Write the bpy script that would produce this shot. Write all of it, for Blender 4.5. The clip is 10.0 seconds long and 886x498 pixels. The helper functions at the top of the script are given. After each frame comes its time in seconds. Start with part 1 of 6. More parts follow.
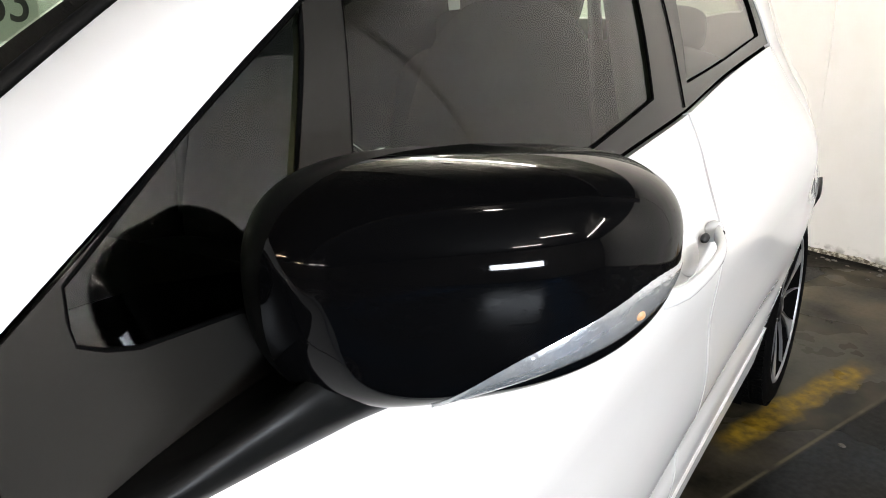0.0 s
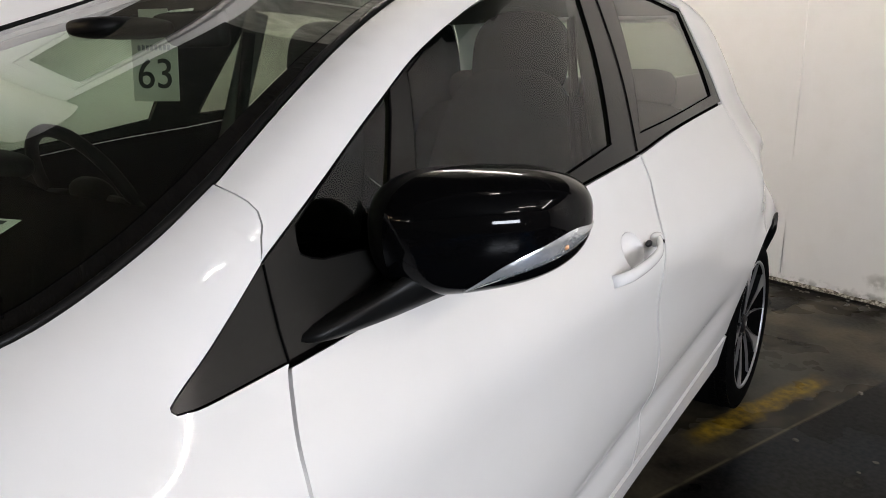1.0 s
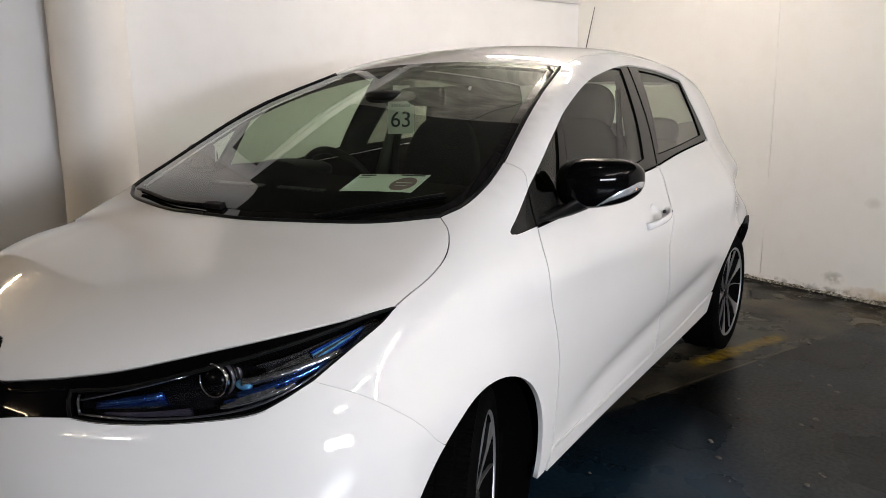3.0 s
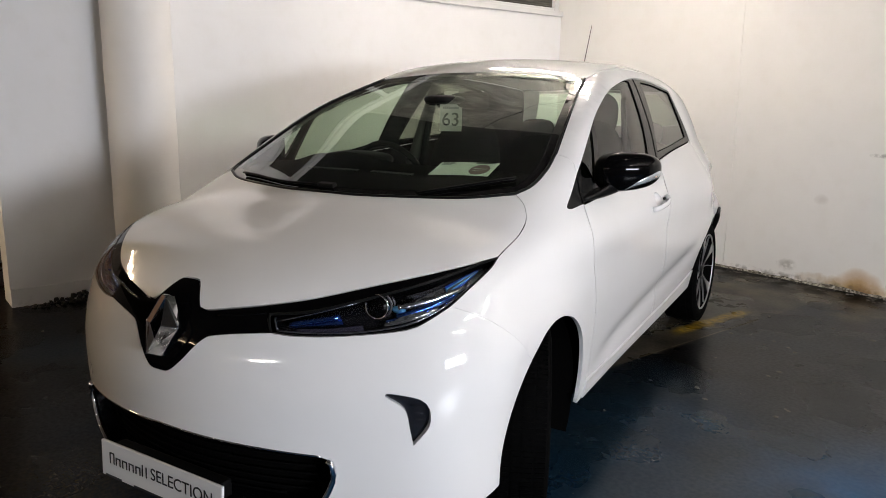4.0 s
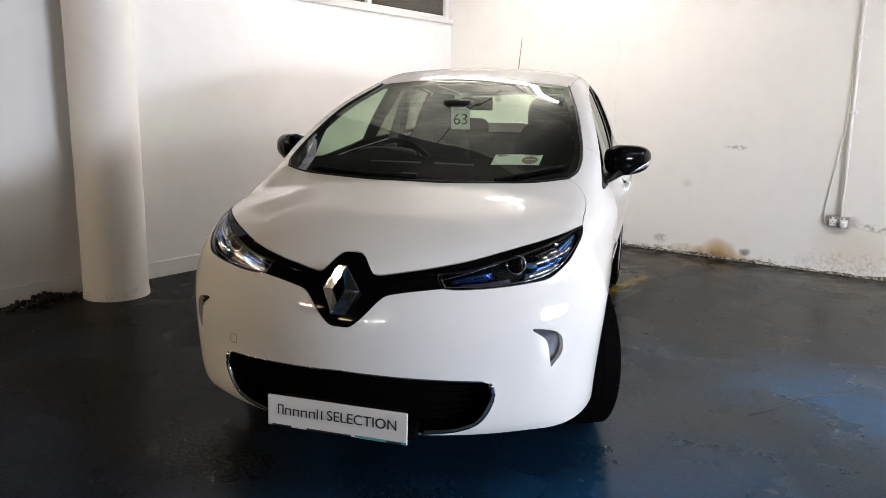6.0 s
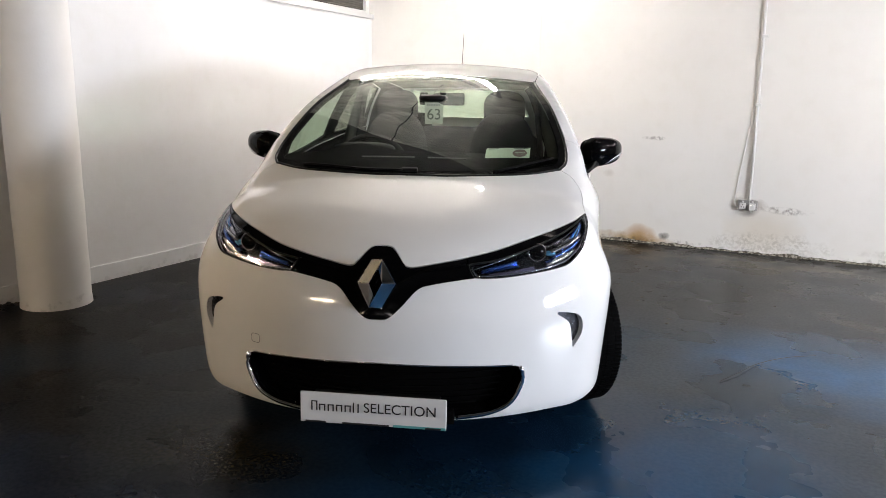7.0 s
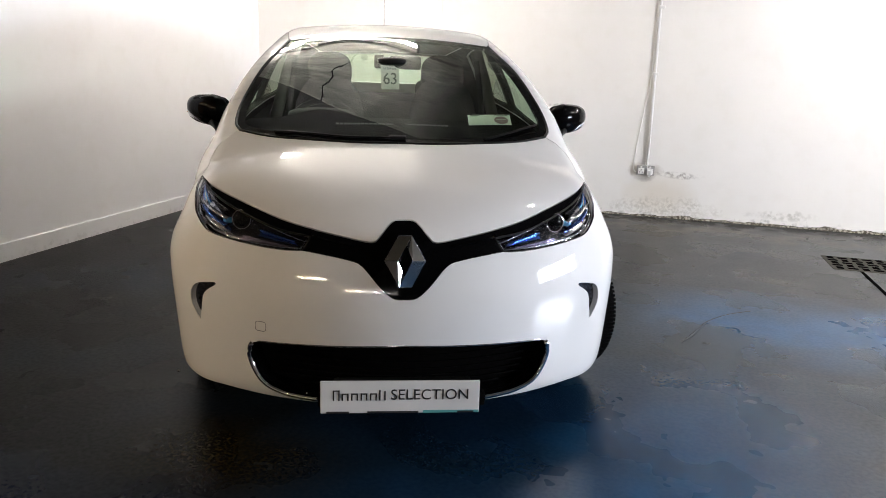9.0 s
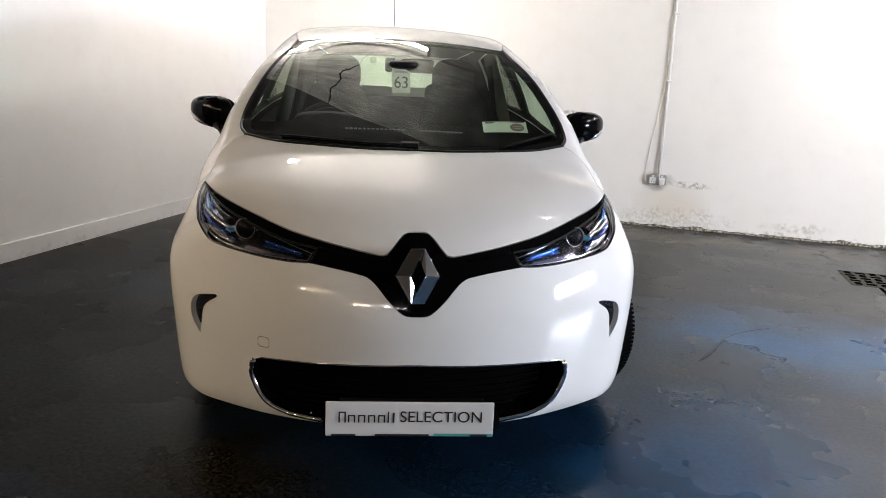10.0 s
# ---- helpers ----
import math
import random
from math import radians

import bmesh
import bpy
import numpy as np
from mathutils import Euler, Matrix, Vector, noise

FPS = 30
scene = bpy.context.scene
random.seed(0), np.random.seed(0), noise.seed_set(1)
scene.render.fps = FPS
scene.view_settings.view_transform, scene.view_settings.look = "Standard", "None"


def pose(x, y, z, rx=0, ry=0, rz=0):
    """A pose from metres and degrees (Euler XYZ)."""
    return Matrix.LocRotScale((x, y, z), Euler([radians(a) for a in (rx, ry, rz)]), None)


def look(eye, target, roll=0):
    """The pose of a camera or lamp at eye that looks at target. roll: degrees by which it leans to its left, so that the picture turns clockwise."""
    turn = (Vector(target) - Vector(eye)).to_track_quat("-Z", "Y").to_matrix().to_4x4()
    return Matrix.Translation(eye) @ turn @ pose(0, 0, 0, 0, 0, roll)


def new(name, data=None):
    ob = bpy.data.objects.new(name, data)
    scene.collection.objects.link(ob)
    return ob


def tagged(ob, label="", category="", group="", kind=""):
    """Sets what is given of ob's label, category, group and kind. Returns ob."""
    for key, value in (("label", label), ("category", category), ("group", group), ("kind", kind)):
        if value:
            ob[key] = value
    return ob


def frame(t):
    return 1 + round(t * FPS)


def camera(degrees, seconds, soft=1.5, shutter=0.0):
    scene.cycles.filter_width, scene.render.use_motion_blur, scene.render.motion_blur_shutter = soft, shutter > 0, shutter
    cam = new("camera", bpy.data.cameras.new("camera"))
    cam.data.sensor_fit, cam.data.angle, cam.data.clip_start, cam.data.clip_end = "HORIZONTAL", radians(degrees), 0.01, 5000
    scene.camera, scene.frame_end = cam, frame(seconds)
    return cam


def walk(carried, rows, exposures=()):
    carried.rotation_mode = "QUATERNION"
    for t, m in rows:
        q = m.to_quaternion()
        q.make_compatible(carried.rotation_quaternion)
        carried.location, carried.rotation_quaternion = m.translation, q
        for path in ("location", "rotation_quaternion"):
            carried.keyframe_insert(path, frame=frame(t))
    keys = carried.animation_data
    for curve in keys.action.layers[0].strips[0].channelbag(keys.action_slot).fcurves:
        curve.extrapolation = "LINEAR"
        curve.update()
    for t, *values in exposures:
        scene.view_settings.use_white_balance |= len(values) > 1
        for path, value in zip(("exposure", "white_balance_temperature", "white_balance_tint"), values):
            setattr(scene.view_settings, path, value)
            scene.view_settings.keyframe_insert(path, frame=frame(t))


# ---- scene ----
import mathutils

cam = camera(62.0, 10.0, soft=0.85)
PATH = [
    (0, (1.093, 1.069, 1.233), (0.031, 2.645, 0.61), -1.2),
    (0.5, (1.181, 0.924, 1.254), (0.12, 2.525, 0.696), -1),
    (1, (1.305, 0.712, 1.276), (0.211, 2.309, 0.773), -0.9),
    (1.5, (1.416, 0.448, 1.296), (0.298, 2.04, 0.829), -1.1),
    (2, (1.56, 0.118, 1.298), (0.423, 1.709, 0.879), -1.7),
    (2.5, (1.655, -0.214, 1.316), (0.514, 1.377, 0.905), -1),
    (3, (1.697, -0.568, 1.318), (0.583, 1.047, 0.925), -0.4),
    (4.5, (1.651, -1.569, 1.343), (0.722, 0.16, 0.955), 0.9),
    (5, (1.52, -1.845, 1.355), (0.687, -0.067, 0.98), 0.5),
    (5.5, (1.258, -2.069, 1.345), (0.573, -0.23, 0.961), 0.7),
    (7, (0.497, -2.401, 1.344), (0.284, -0.454, 0.941), 0.9),
    (7.5, (0.281, -2.488, 1.312), (0.21, -0.536, 0.883), 0),
    (8, (0.11, -2.49, 1.333), (0.098, -0.544, 0.871), 0.3),
    (8.5, (-0.095, -2.399, 1.326), (0.037, -0.458, 0.861), 1.7),
    (9, (-0.132, -2.256, 1.319), (0.081, -0.325, 0.84), 1.9),
    (9.5, (-0.149, -2.16, 1.321), (0.027, -0.223, 0.857), 2.4),
    (10, (-0.158, -2.116, 1.318), (0.049, -0.183, 0.849), 2.8),
]
walk(cam, [(t, look(eye, target, roll)) for t, eye, target, roll in PATH], [(0, 0.86, 6750, 9), (0.5, 0.42, 6720, 10), (1.0, 0.0, 6700, 11.5), (3.0, 0.0, 6850, 12), (4.5, 0.13, 6720, 12), (5.5, 0.31, 6560, 11.5), (10, 0.55, 6500, 11.5)])

# world and lights: daylight through an opening, fluorescent battens under the ceiling
ROOM = pose(0, 0, 0, 0, 0, -21)
DAY, TUBES = 10.0, 152.0
# battens: along the north wall, across, turn, length, warm tubes or not
# the fourth and fifth are unseen additions that brighten the car's east side
LIGHTS = ((-1.70, 3.28, 2, 1.6, 0), (1.03, 1.66, 90, 0.12, 0), (3.6, 3.6, 0, 2.4, 0), (3.6, 2.2, 90, 1.0, 0), (4.9, 1.2, 90, 0.9, 0), (-2.8, -8.3, 20, 2.4, 1), (0.3, -11.6, 28, 1.8, 1), (2.9, -10.8, 32, 2.2, 0), (-5.2, -1.9, -50, 3.6, 1))
world = bpy.data.worlds.new("world")
scene.world = world
world.use_nodes = True
world.node_tree.nodes["Background"].inputs[0].default_value = (0.75, 0.85, 1.0, 1)
world.node_tree.nodes["Background"].inputs[1].default_value = 0.3
door_light = bpy.data.lights.new("opening_daylight", "AREA")
door_light.shape, door_light.size, door_light.size_y, door_light.energy = "RECTANGLE", 1.8, 0.5, 255
door_light.color = (0.80, 0.88, 1.0)
new("opening_daylight", door_light).matrix_world = ROOM @ look((6.38, 0.6, 1.36), (0, 0.6, 1.0))


# ---------------------------------------------------------------- materials
def surface(name, col, rough=0.5, metal=0.0, var=0.12, scale=4.0, bump=0.0, bscale=80.0, coat=0.0, spec=0.5, dirt=None, dirt_amount=0.0, dirt_from=0.52):
    """A plain surface with stains at one scale, grain at another, and fine relief."""
    m = bpy.data.materials.new(name)
    m.use_nodes = True
    n, l = m.node_tree.nodes, m.node_tree.links
    b = n["Principled BSDF"]
    b.inputs["Metallic"].default_value = metal
    b.inputs["Coat Weight"].default_value = coat
    b.inputs["Coat Roughness"].default_value = 0.04
    b.inputs["Specular IOR Level"].default_value = spec
    co = n.new("ShaderNodeTexCoord")
    big, fine = n.new("ShaderNodeTexNoise"), n.new("ShaderNodeTexNoise")
    big.inputs["Scale"].default_value, big.inputs["Detail"].default_value = scale, 6
    fine.inputs["Scale"].default_value, fine.inputs["Detail"].default_value = bscale, 4
    for t in (big, fine):
        l.new(co.outputs["Object"], t.inputs["Vector"])
    mix = n.new("ShaderNodeMix")
    mix.data_type = "RGBA"
    mix.inputs["A"].default_value = (*[c * (1 - var) for c in col], 1)
    mix.inputs["B"].default_value = (*[min(1, c * (1 + var)) for c in col], 1)
    l.new(big.outputs["Fac"], mix.inputs["Factor"])
    out = mix.outputs["Result"]
    if dirt:
        ramp = n.new("ShaderNodeMapRange")
        ramp.inputs["From Min"].default_value, ramp.inputs["From Max"].default_value = dirt_from, dirt_from + 0.23
        ramp.inputs["To Max"].default_value = dirt_amount
        patch = n.new("ShaderNodeTexNoise")
        patch.inputs["Scale"].default_value, patch.inputs["Detail"].default_value = scale * 2.3, 8
        l.new(co.outputs["Object"], patch.inputs["Vector"])
        l.new(patch.outputs["Fac"], ramp.inputs["Value"])
        m2 = n.new("ShaderNodeMix")
        m2.data_type = "RGBA"
        m2.inputs["B"].default_value = (*dirt, 1)
        l.new(ramp.outputs["Result"], m2.inputs["Factor"])
        l.new(out, m2.inputs["A"])
        out = m2.outputs["Result"]
    l.new(out, b.inputs["Base Color"])
    r = n.new("ShaderNodeMapRange")
    r.inputs["To Min"].default_value, r.inputs["To Max"].default_value = max(rough * 0.85, 0.0), min(rough * 1.15, 1)
    l.new(fine.outputs["Fac"], r.inputs["Value"])
    l.new(r.outputs["Result"], b.inputs["Roughness"])
    if bump:
        bp = n.new("ShaderNodeBump")
        bp.inputs["Strength"].default_value, bp.inputs["Distance"].default_value = bump, 0.004
        l.new(fine.outputs["Fac"], bp.inputs["Height"])
        l.new(bp.outputs["Normal"], b.inputs["Normal"])
    return m


def glass(name, tint, rough=0.0, keep=0.9, face_on=0.06, printed=False):
    """A thin pane with the gloss of glass: clear with a tint, or backed by a dark print."""
    m = bpy.data.materials.new(name)
    m.use_nodes = True
    n, l = m.node_tree.nodes, m.node_tree.links
    n.remove(n["Principled BSDF"])
    tr, gl, mx, fr = n.new("ShaderNodeBsdfDiffuse" if printed else "ShaderNodeBsdfTransparent"), n.new("ShaderNodeBsdfGlossy"), n.new("ShaderNodeMixShader"), n.new("ShaderNodeLayerWeight")
    tr.inputs["Color"].default_value = (*[c * keep for c in tint], 1)
    gl.inputs["Roughness"].default_value = rough
    fr.inputs["Blend"].default_value = 0.5
    power, rise = n.new("ShaderNodeMath"), n.new("ShaderNodeMath")
    power.operation, rise.operation = "POWER", "MULTIPLY_ADD"
    power.inputs[1].default_value = 4.5
    rise.inputs[1].default_value, rise.inputs[2].default_value = 0.9 - face_on, face_on
    l.new(fr.outputs["Facing"], power.inputs[0])
    l.new(power.outputs[0], rise.inputs[0])
    l.new(rise.outputs[0], mx.inputs[0])
    l.new(tr.outputs[0], mx.inputs[1])
    l.new(gl.outputs[0], mx.inputs[2])
    l.new(mx.outputs[0], n["Material Output"].inputs["Surface"])
    return m


def glow(name, col, power):
    m = bpy.data.materials.new(name)
    m.use_nodes = True
    b = m.node_tree.nodes["Principled BSDF"]
    b.inputs["Base Color"].default_value = (0.8, 0.8, 0.8, 1)
    b.inputs["Emission Color"].default_value = (*col, 1)
    b.inputs["Emission Strength"].default_value = power
    return m


PAINT = surface("white_car_paint", (0.80, 0.795, 0.785), 0.45, var=0.015, scale=2, coat=1.0, spec=0.1, dirt=(0.68, 0.67, 0.64), dirt_amount=0.15)
PAINT.node_tree.nodes["Principled BSDF"].inputs["Coat IOR"].default_value = 1.72
GLOSS = surface("gloss_black", (0.0018, 0.0018, 0.002), 0.04, var=0.1, spec=0.11)
TRIM = surface("satin_trim_plastic", (0.014, 0.0135, 0.0125), 0.24, var=0.15, spec=0.16)
HOUSING = surface("matt_black_housing", (0.003, 0.003, 0.003), 0.5, var=0.15, spec=0.03)
WIPER = surface("wiper_black", (0.003, 0.003, 0.003), 0.5, var=0.2, spec=0.04)
SATIN = surface("satin_black_plastic", (0.006, 0.006, 0.0058), 0.36, var=0.15, spec=0.1)
DARK = surface("black_plastic", (0.004, 0.004, 0.004), 0.55, spec=0.12, var=0.2, bump=0.08, bscale=300)
# for black parts, and for recesses and backings whose shade is in the colour
SHADOW = surface("black_parts_and_shade", (0.003, 0.003, 0.003), 1.0, spec=0.0)
RUBBER = surface("tyre_rubber", (0.0025, 0.0025, 0.0025), 0.8, var=0.25, scale=10, bump=0.1, bscale=300, spec=0.012, dirt=(0.006, 0.006, 0.0055), dirt_amount=0.3)
ALLOY = surface("machined_alloy", (0.40, 0.40, 0.41), 0.38, 0.8, var=0.06)
ALLOY_BLACK = surface("black_alloy", (0.006, 0.006, 0.0065), 0.3, var=0.1, spec=0.2)
CHROME = surface("chrome", (0.78, 0.78, 0.79), 0.06, 1.0, var=0.02)
MIRROR = surface("mirror_glass", (0.86, 0.87, 0.87), 0.01, 1.0, var=0.0)
SCREEN = glass("windscreen_glass", (0.82, 0.95, 0.80), keep=0.88, face_on=0.13)
FRIT = glass("printed_glass_edge", (0.004, 0.004, 0.004), keep=1.0, face_on=0.10, printed=True)
PANE = glass("side_glass", (0.80, 0.92, 0.80), keep=0.95, face_on=0.055)
PRIVACY = glass("rear_glass", (0.40, 0.42, 0.36), face_on=0.055)
LENS = glass("clear_lens", (0.97, 0.98, 1.0), keep=0.97, face_on=0.03)
# blue, cyan and lilac stand for daylight mirrored in silver reflectors
REFLECTOR = surface("blue_lit_reflector", (0.06, 0.15, 0.50), 0.12, 0.95, var=0.6, scale=50, bump=0.5, bscale=60)
# the strong tone variation paints small glints into the silver
GLINT = surface("glinting_silver_reflector", (0.62, 0.64, 0.74), 0.12, 0.95, var=0.8, scale=45, bump=0.8, bscale=45)
SILVER = surface("silver_reflector", (0.48, 0.50, 0.56), 0.18, 0.95, var=0.15, scale=40)
DEEP = surface("deep_blue_glint", (0.02, 0.10, 0.55), 0.15, 0.7, var=0.7, scale=50, bump=0.5, bscale=60)
CYAN = surface("cyan_glint", (0.10, 0.34, 1.0), 0.2, 0.3, var=0.85, scale=40, bump=0.5, bscale=60)
BEZEL = surface("dark_lamp_bezel", (0.004, 0.004, 0.005), 0.2, var=0.1, spec=0.3)
SMOKED = surface("smoked_silver_bowl", (0.055, 0.055, 0.065), 0.22, 0.8, var=0.4, scale=40)
BOWL = surface("dull_silver_bowl", (0.12, 0.12, 0.14), 0.28, 0.7, var=0.3, scale=30)
LILAC = surface("lilac_glint", (0.24, 0.22, 0.32), 0.14, 0.9, var=0.25, scale=40)
AMBER = surface("amber_bulb", (0.62, 0.30, 0.14), 0.3, var=0.3, scale=90)
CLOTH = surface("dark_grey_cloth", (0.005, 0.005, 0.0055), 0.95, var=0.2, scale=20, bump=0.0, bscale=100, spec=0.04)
LINING = surface("grey_headlining", (0.09, 0.09, 0.08), 0.95, bump=0.1, bscale=300, spec=0.1)
PAPER = surface("white_card", (0.80, 0.82, 0.78), 0.5, var=0.02)
# white card with the dimming behind the windscreen put into its colour
TAG_CARD = surface("dimmed_white_card", (0.50, 0.50, 0.45), 0.5, var=0.05)
PLATE = surface("white_plate", (0.74, 0.74, 0.74), 0.35, var=0.03, coat=0.3)
INK = surface("black_ink", (0.012, 0.012, 0.014), 0.5)
GREY_INK = surface("grey_ink", (0.16, 0.16, 0.18), 0.5)
TEAL = surface("teal_ink", (0.10, 0.36, 0.37), 0.4)
SEAL_INK = surface("plum_ink", (0.24, 0.14, 0.16), 0.5, var=0.7, scale=160)


# ---------------------------------------------------------------- mesh helpers
def data(name, verts, faces, material, smooth=False):
    me = bpy.data.meshes.new(name)
    me.from_pydata([tuple(map(float, v)) for v in verts], [], [tuple(map(int, f)) for f in faces])
    me.materials.append(material)
    if smooth:
        me.shade_smooth()
    me.update()
    return me


def part(name, me, parent=None, label="", m=None):
    ob = new(name, me)
    ob.parent = parent
    if m is not None:
        ob.matrix_local = m
    return tagged(ob, label)


def bm_data(name, bm, material, smooth=False):
    bmesh.ops.recalc_face_normals(bm, faces=bm.faces)
    me = bpy.data.meshes.new(name)
    bm.to_mesh(me)
    bm.free()
    me.materials.append(material)
    if smooth:
        me.shade_smooth()
    return me


def block(name, lo, hi, material, bevel=0.004, segments=2, smooth=False):
    """A box with rounded edges."""
    bm = bmesh.new()
    bmesh.ops.create_cube(bm, size=1)
    for v in bm.verts:
        v.co = [lo[i] + (v.co[i] + 0.5) * (hi[i] - lo[i]) for i in range(3)]
    if bevel:
        bmesh.ops.bevel(bm, geom=bm.edges[:], offset=bevel, segments=segments, affect="EDGES", profile=0.5)
    return bm_data(name, bm, material, smooth)


def lathe(name, profile, material, n=64, axis="x", smooth=True):
    """Turns a profile of (along, radius) about an axis."""
    verts, faces, k = [], [], len(profile)
    for i in range(n):
        a = 2 * math.pi * i / n
        for s, r in profile:
            c, d = r * math.cos(a), r * math.sin(a)
            verts.append((s, c, d) if axis == "x" else (c, d, s))
    for i in range(n):
        for j in range(k - 1):
            a, b = i * k + j, (i + 1) % n * k + j
            faces.append((a, a + 1, b + 1, b))
    me = data(name, verts, faces, material, smooth)
    return me


def pipe(name, pts, r, material, n=10, closed=False, flat=1.0):
    """A round bar along a line of points."""
    pts = [Vector(p) for p in pts]
    verts, faces, k = [], [], len(pts)
    for i, p in enumerate(pts):
        a = pts[(i - 1) % k] if closed or i else p
        b = pts[(i + 1) % k] if closed or i < k - 1 else p
        d = (b - a).normalized()
        s = d.cross(Vector((0, 0, 1)))
        s = s.normalized() if s.length > 1e-4 else Vector((1, 0, 0))
        u = s.cross(d)
        for j in range(n):
            w = 2 * math.pi * j / n
            verts.append(p + s * r * flat * math.cos(w) + u * r * math.sin(w))
    for i in range(k if closed else k - 1):
        for j in range(n):
            a, b = i * n, (i + 1) % k * n
            faces.append((a + j, a + (j + 1) % n, b + (j + 1) % n, b + j))
    if not closed:
        faces += [tuple(range(n))[::-1], tuple(range((k - 1) * n, k * n))]
    return data(name, verts, faces, material, True)


def soft_solid(name, centre, half, material, power=2.6, m=None, n=28, taper=0.0):
    """A rounded, pillow-like solid."""
    verts, faces = [], []
    for i in range(n + 1):
        t = math.pi * (i / n - 0.5)
        for j in range(2 * n):
            p = math.pi * j / n
            f = lambda v: math.copysign(abs(v) ** (2 / power), v)
            q = Vector((f(math.cos(t)) * f(math.cos(p)), f(math.cos(t)) * f(math.sin(p)), f(math.sin(t))))
            k = 1 - taper * (q.z * 0.5 + 0.5)
            q = Vector((q.x * half[0] * k, q.y * half[1] * k, q.z * half[2]))
            verts.append(Vector(centre) + (m @ q if m else q))
    for i in range(n):
        for j in range(2 * n):
            a, b = i * 2 * n, (i + 1) * 2 * n
            faces.append((a + j, a + (j + 1) % (2 * n), b + (j + 1) % (2 * n), b + j))
    return data(name, verts, faces, material, True)


def text_data(name, words, size, material):
    cu = bpy.data.curves.new(name, "FONT")
    cu.body, cu.size, cu.align_x, cu.align_y = words, size, "CENTER", "CENTER"
    cu.extrude, cu.offset = 0.0004, 0.0
    ob = bpy.data.objects.new(name, cu)
    scene.collection.objects.link(ob)
    me = bpy.data.meshes.new_from_object(ob.evaluated_get(bpy.context.evaluated_depsgraph_get()))
    bpy.data.objects.remove(ob)
    me.materials.clear()
    me.materials.append(material)
    return me


INDICATOR = surface("clear_ribbed_lens", (0.66, 0.69, 0.74), 0.18, 0.7, var=0.5, scale=30, bump=0.2, bscale=220, coat=1.0)

# ---------------------------------------------------------------- body surface
def spline(xs, ys):
    """Natural cubic spline through a few control values."""
    xs, ys = np.array(xs, float), np.array(ys, float)
    n, h = len(xs), np.diff(xs)
    a, b = np.eye(n), np.zeros(n)
    for i in range(1, n - 1):
        a[i, i - 1:i + 2] = h[i - 1], 2 * (h[i - 1] + h[i]), h[i]
        b[i] = 6 * ((ys[i + 1] - ys[i]) / h[i] - (ys[i] - ys[i - 1]) / h[i - 1])
    m = np.linalg.solve(a, b)
    def f(x):
        x = np.clip(np.asarray(x, float), xs[0] - 0.3, xs[-1] + 0.3)
        i = np.clip(np.searchsorted(xs, x) - 1, 0, n - 2)
        d, e = x - xs[i], xs[i + 1] - x
        out = (m[i] * e ** 3 + m[i + 1] * d ** 3) / (6 * h[i]) + (ys[i] / h[i] - m[i] * h[i] / 6) * e + (ys[i + 1] / h[i] - m[i + 1] * h[i] / 6) * d
        lo = ys[0] + ((ys[1] - ys[0]) / h[0] - h[0] * m[1] / 6) * (x - xs[0])
        hi = ys[-1] + ((ys[-1] - ys[-2]) / h[-1] + h[-1] * m[-2] / 6) * (x - xs[-1])
        return np.where(x < xs[0], lo, np.where(x > xs[-1], hi, out))
    return f
def smax(a, b, k):
    return np.maximum(a, b) + np.maximum(k - np.abs(a - b), 0) ** 2 / (4 * k)
def smin(a, b, k):
    return -smax(-a, -b, k)
def step(x, a, b):
    t = np.clip((x - a) / (b - a), 0, 1)
    return t * t * (3 - 2 * t)

WIDE = spline([0.1, 0.45, 0.85, 1.5, 2.1, 2.8, 3.35, 3.75, 4.1], [0.848, 0.868, 0.866, 0.851, 0.853, 0.860, 0.857, 0.810, 0.69])
LEAN_IN = spline([0.12, 0.2, 0.3, 0.45, 0.62, 0.78, 0.9, 0.98, 1.08, 1.25, 1.45, 1.6], [-0.15, -0.10, -0.075, -0.050, -0.020, -0.006, -0.008, -0.052, -0.087, -0.144, -0.240, -0.31])
NOSE = spline([0.1, 0.2, 0.32, 0.48, 0.565, 0.63, 0.70, 0.78, 0.86, 1.0], [0.10, 0.045, 0.02, 0.0115, 0.016, 0.0312, 0.0532, 0.084, 0.15, 0.40])
TAIL = spline([0.1, 0.3, 0.5, 0.8, 1.0, 1.2, 1.45, 1.6], [3.95, 4.05, 4.08, 4.04, 3.97, 3.82, 3.62, 3.5])
HOOD = spline([0.05, 0.15, 0.4, 0.7, 1.0, 1.6, 4.0], [0.80, 0.855, 0.943, 0.997, 1.026, 1.05, 1.05])
CROWN = spline([0.05, 0.15, 0.4, 0.7, 1.0, 1.6, 4.0], [0.80, 0.853, 0.928, 1.004, 1.066, 1.12, 1.12])
ROOF = spline([1.4, 1.8, 2.2, 2.6, 3.1, 3.6, 4.1], [1.432, 1.509, 1.545, 1.547, 1.509, 1.43, 1.32])
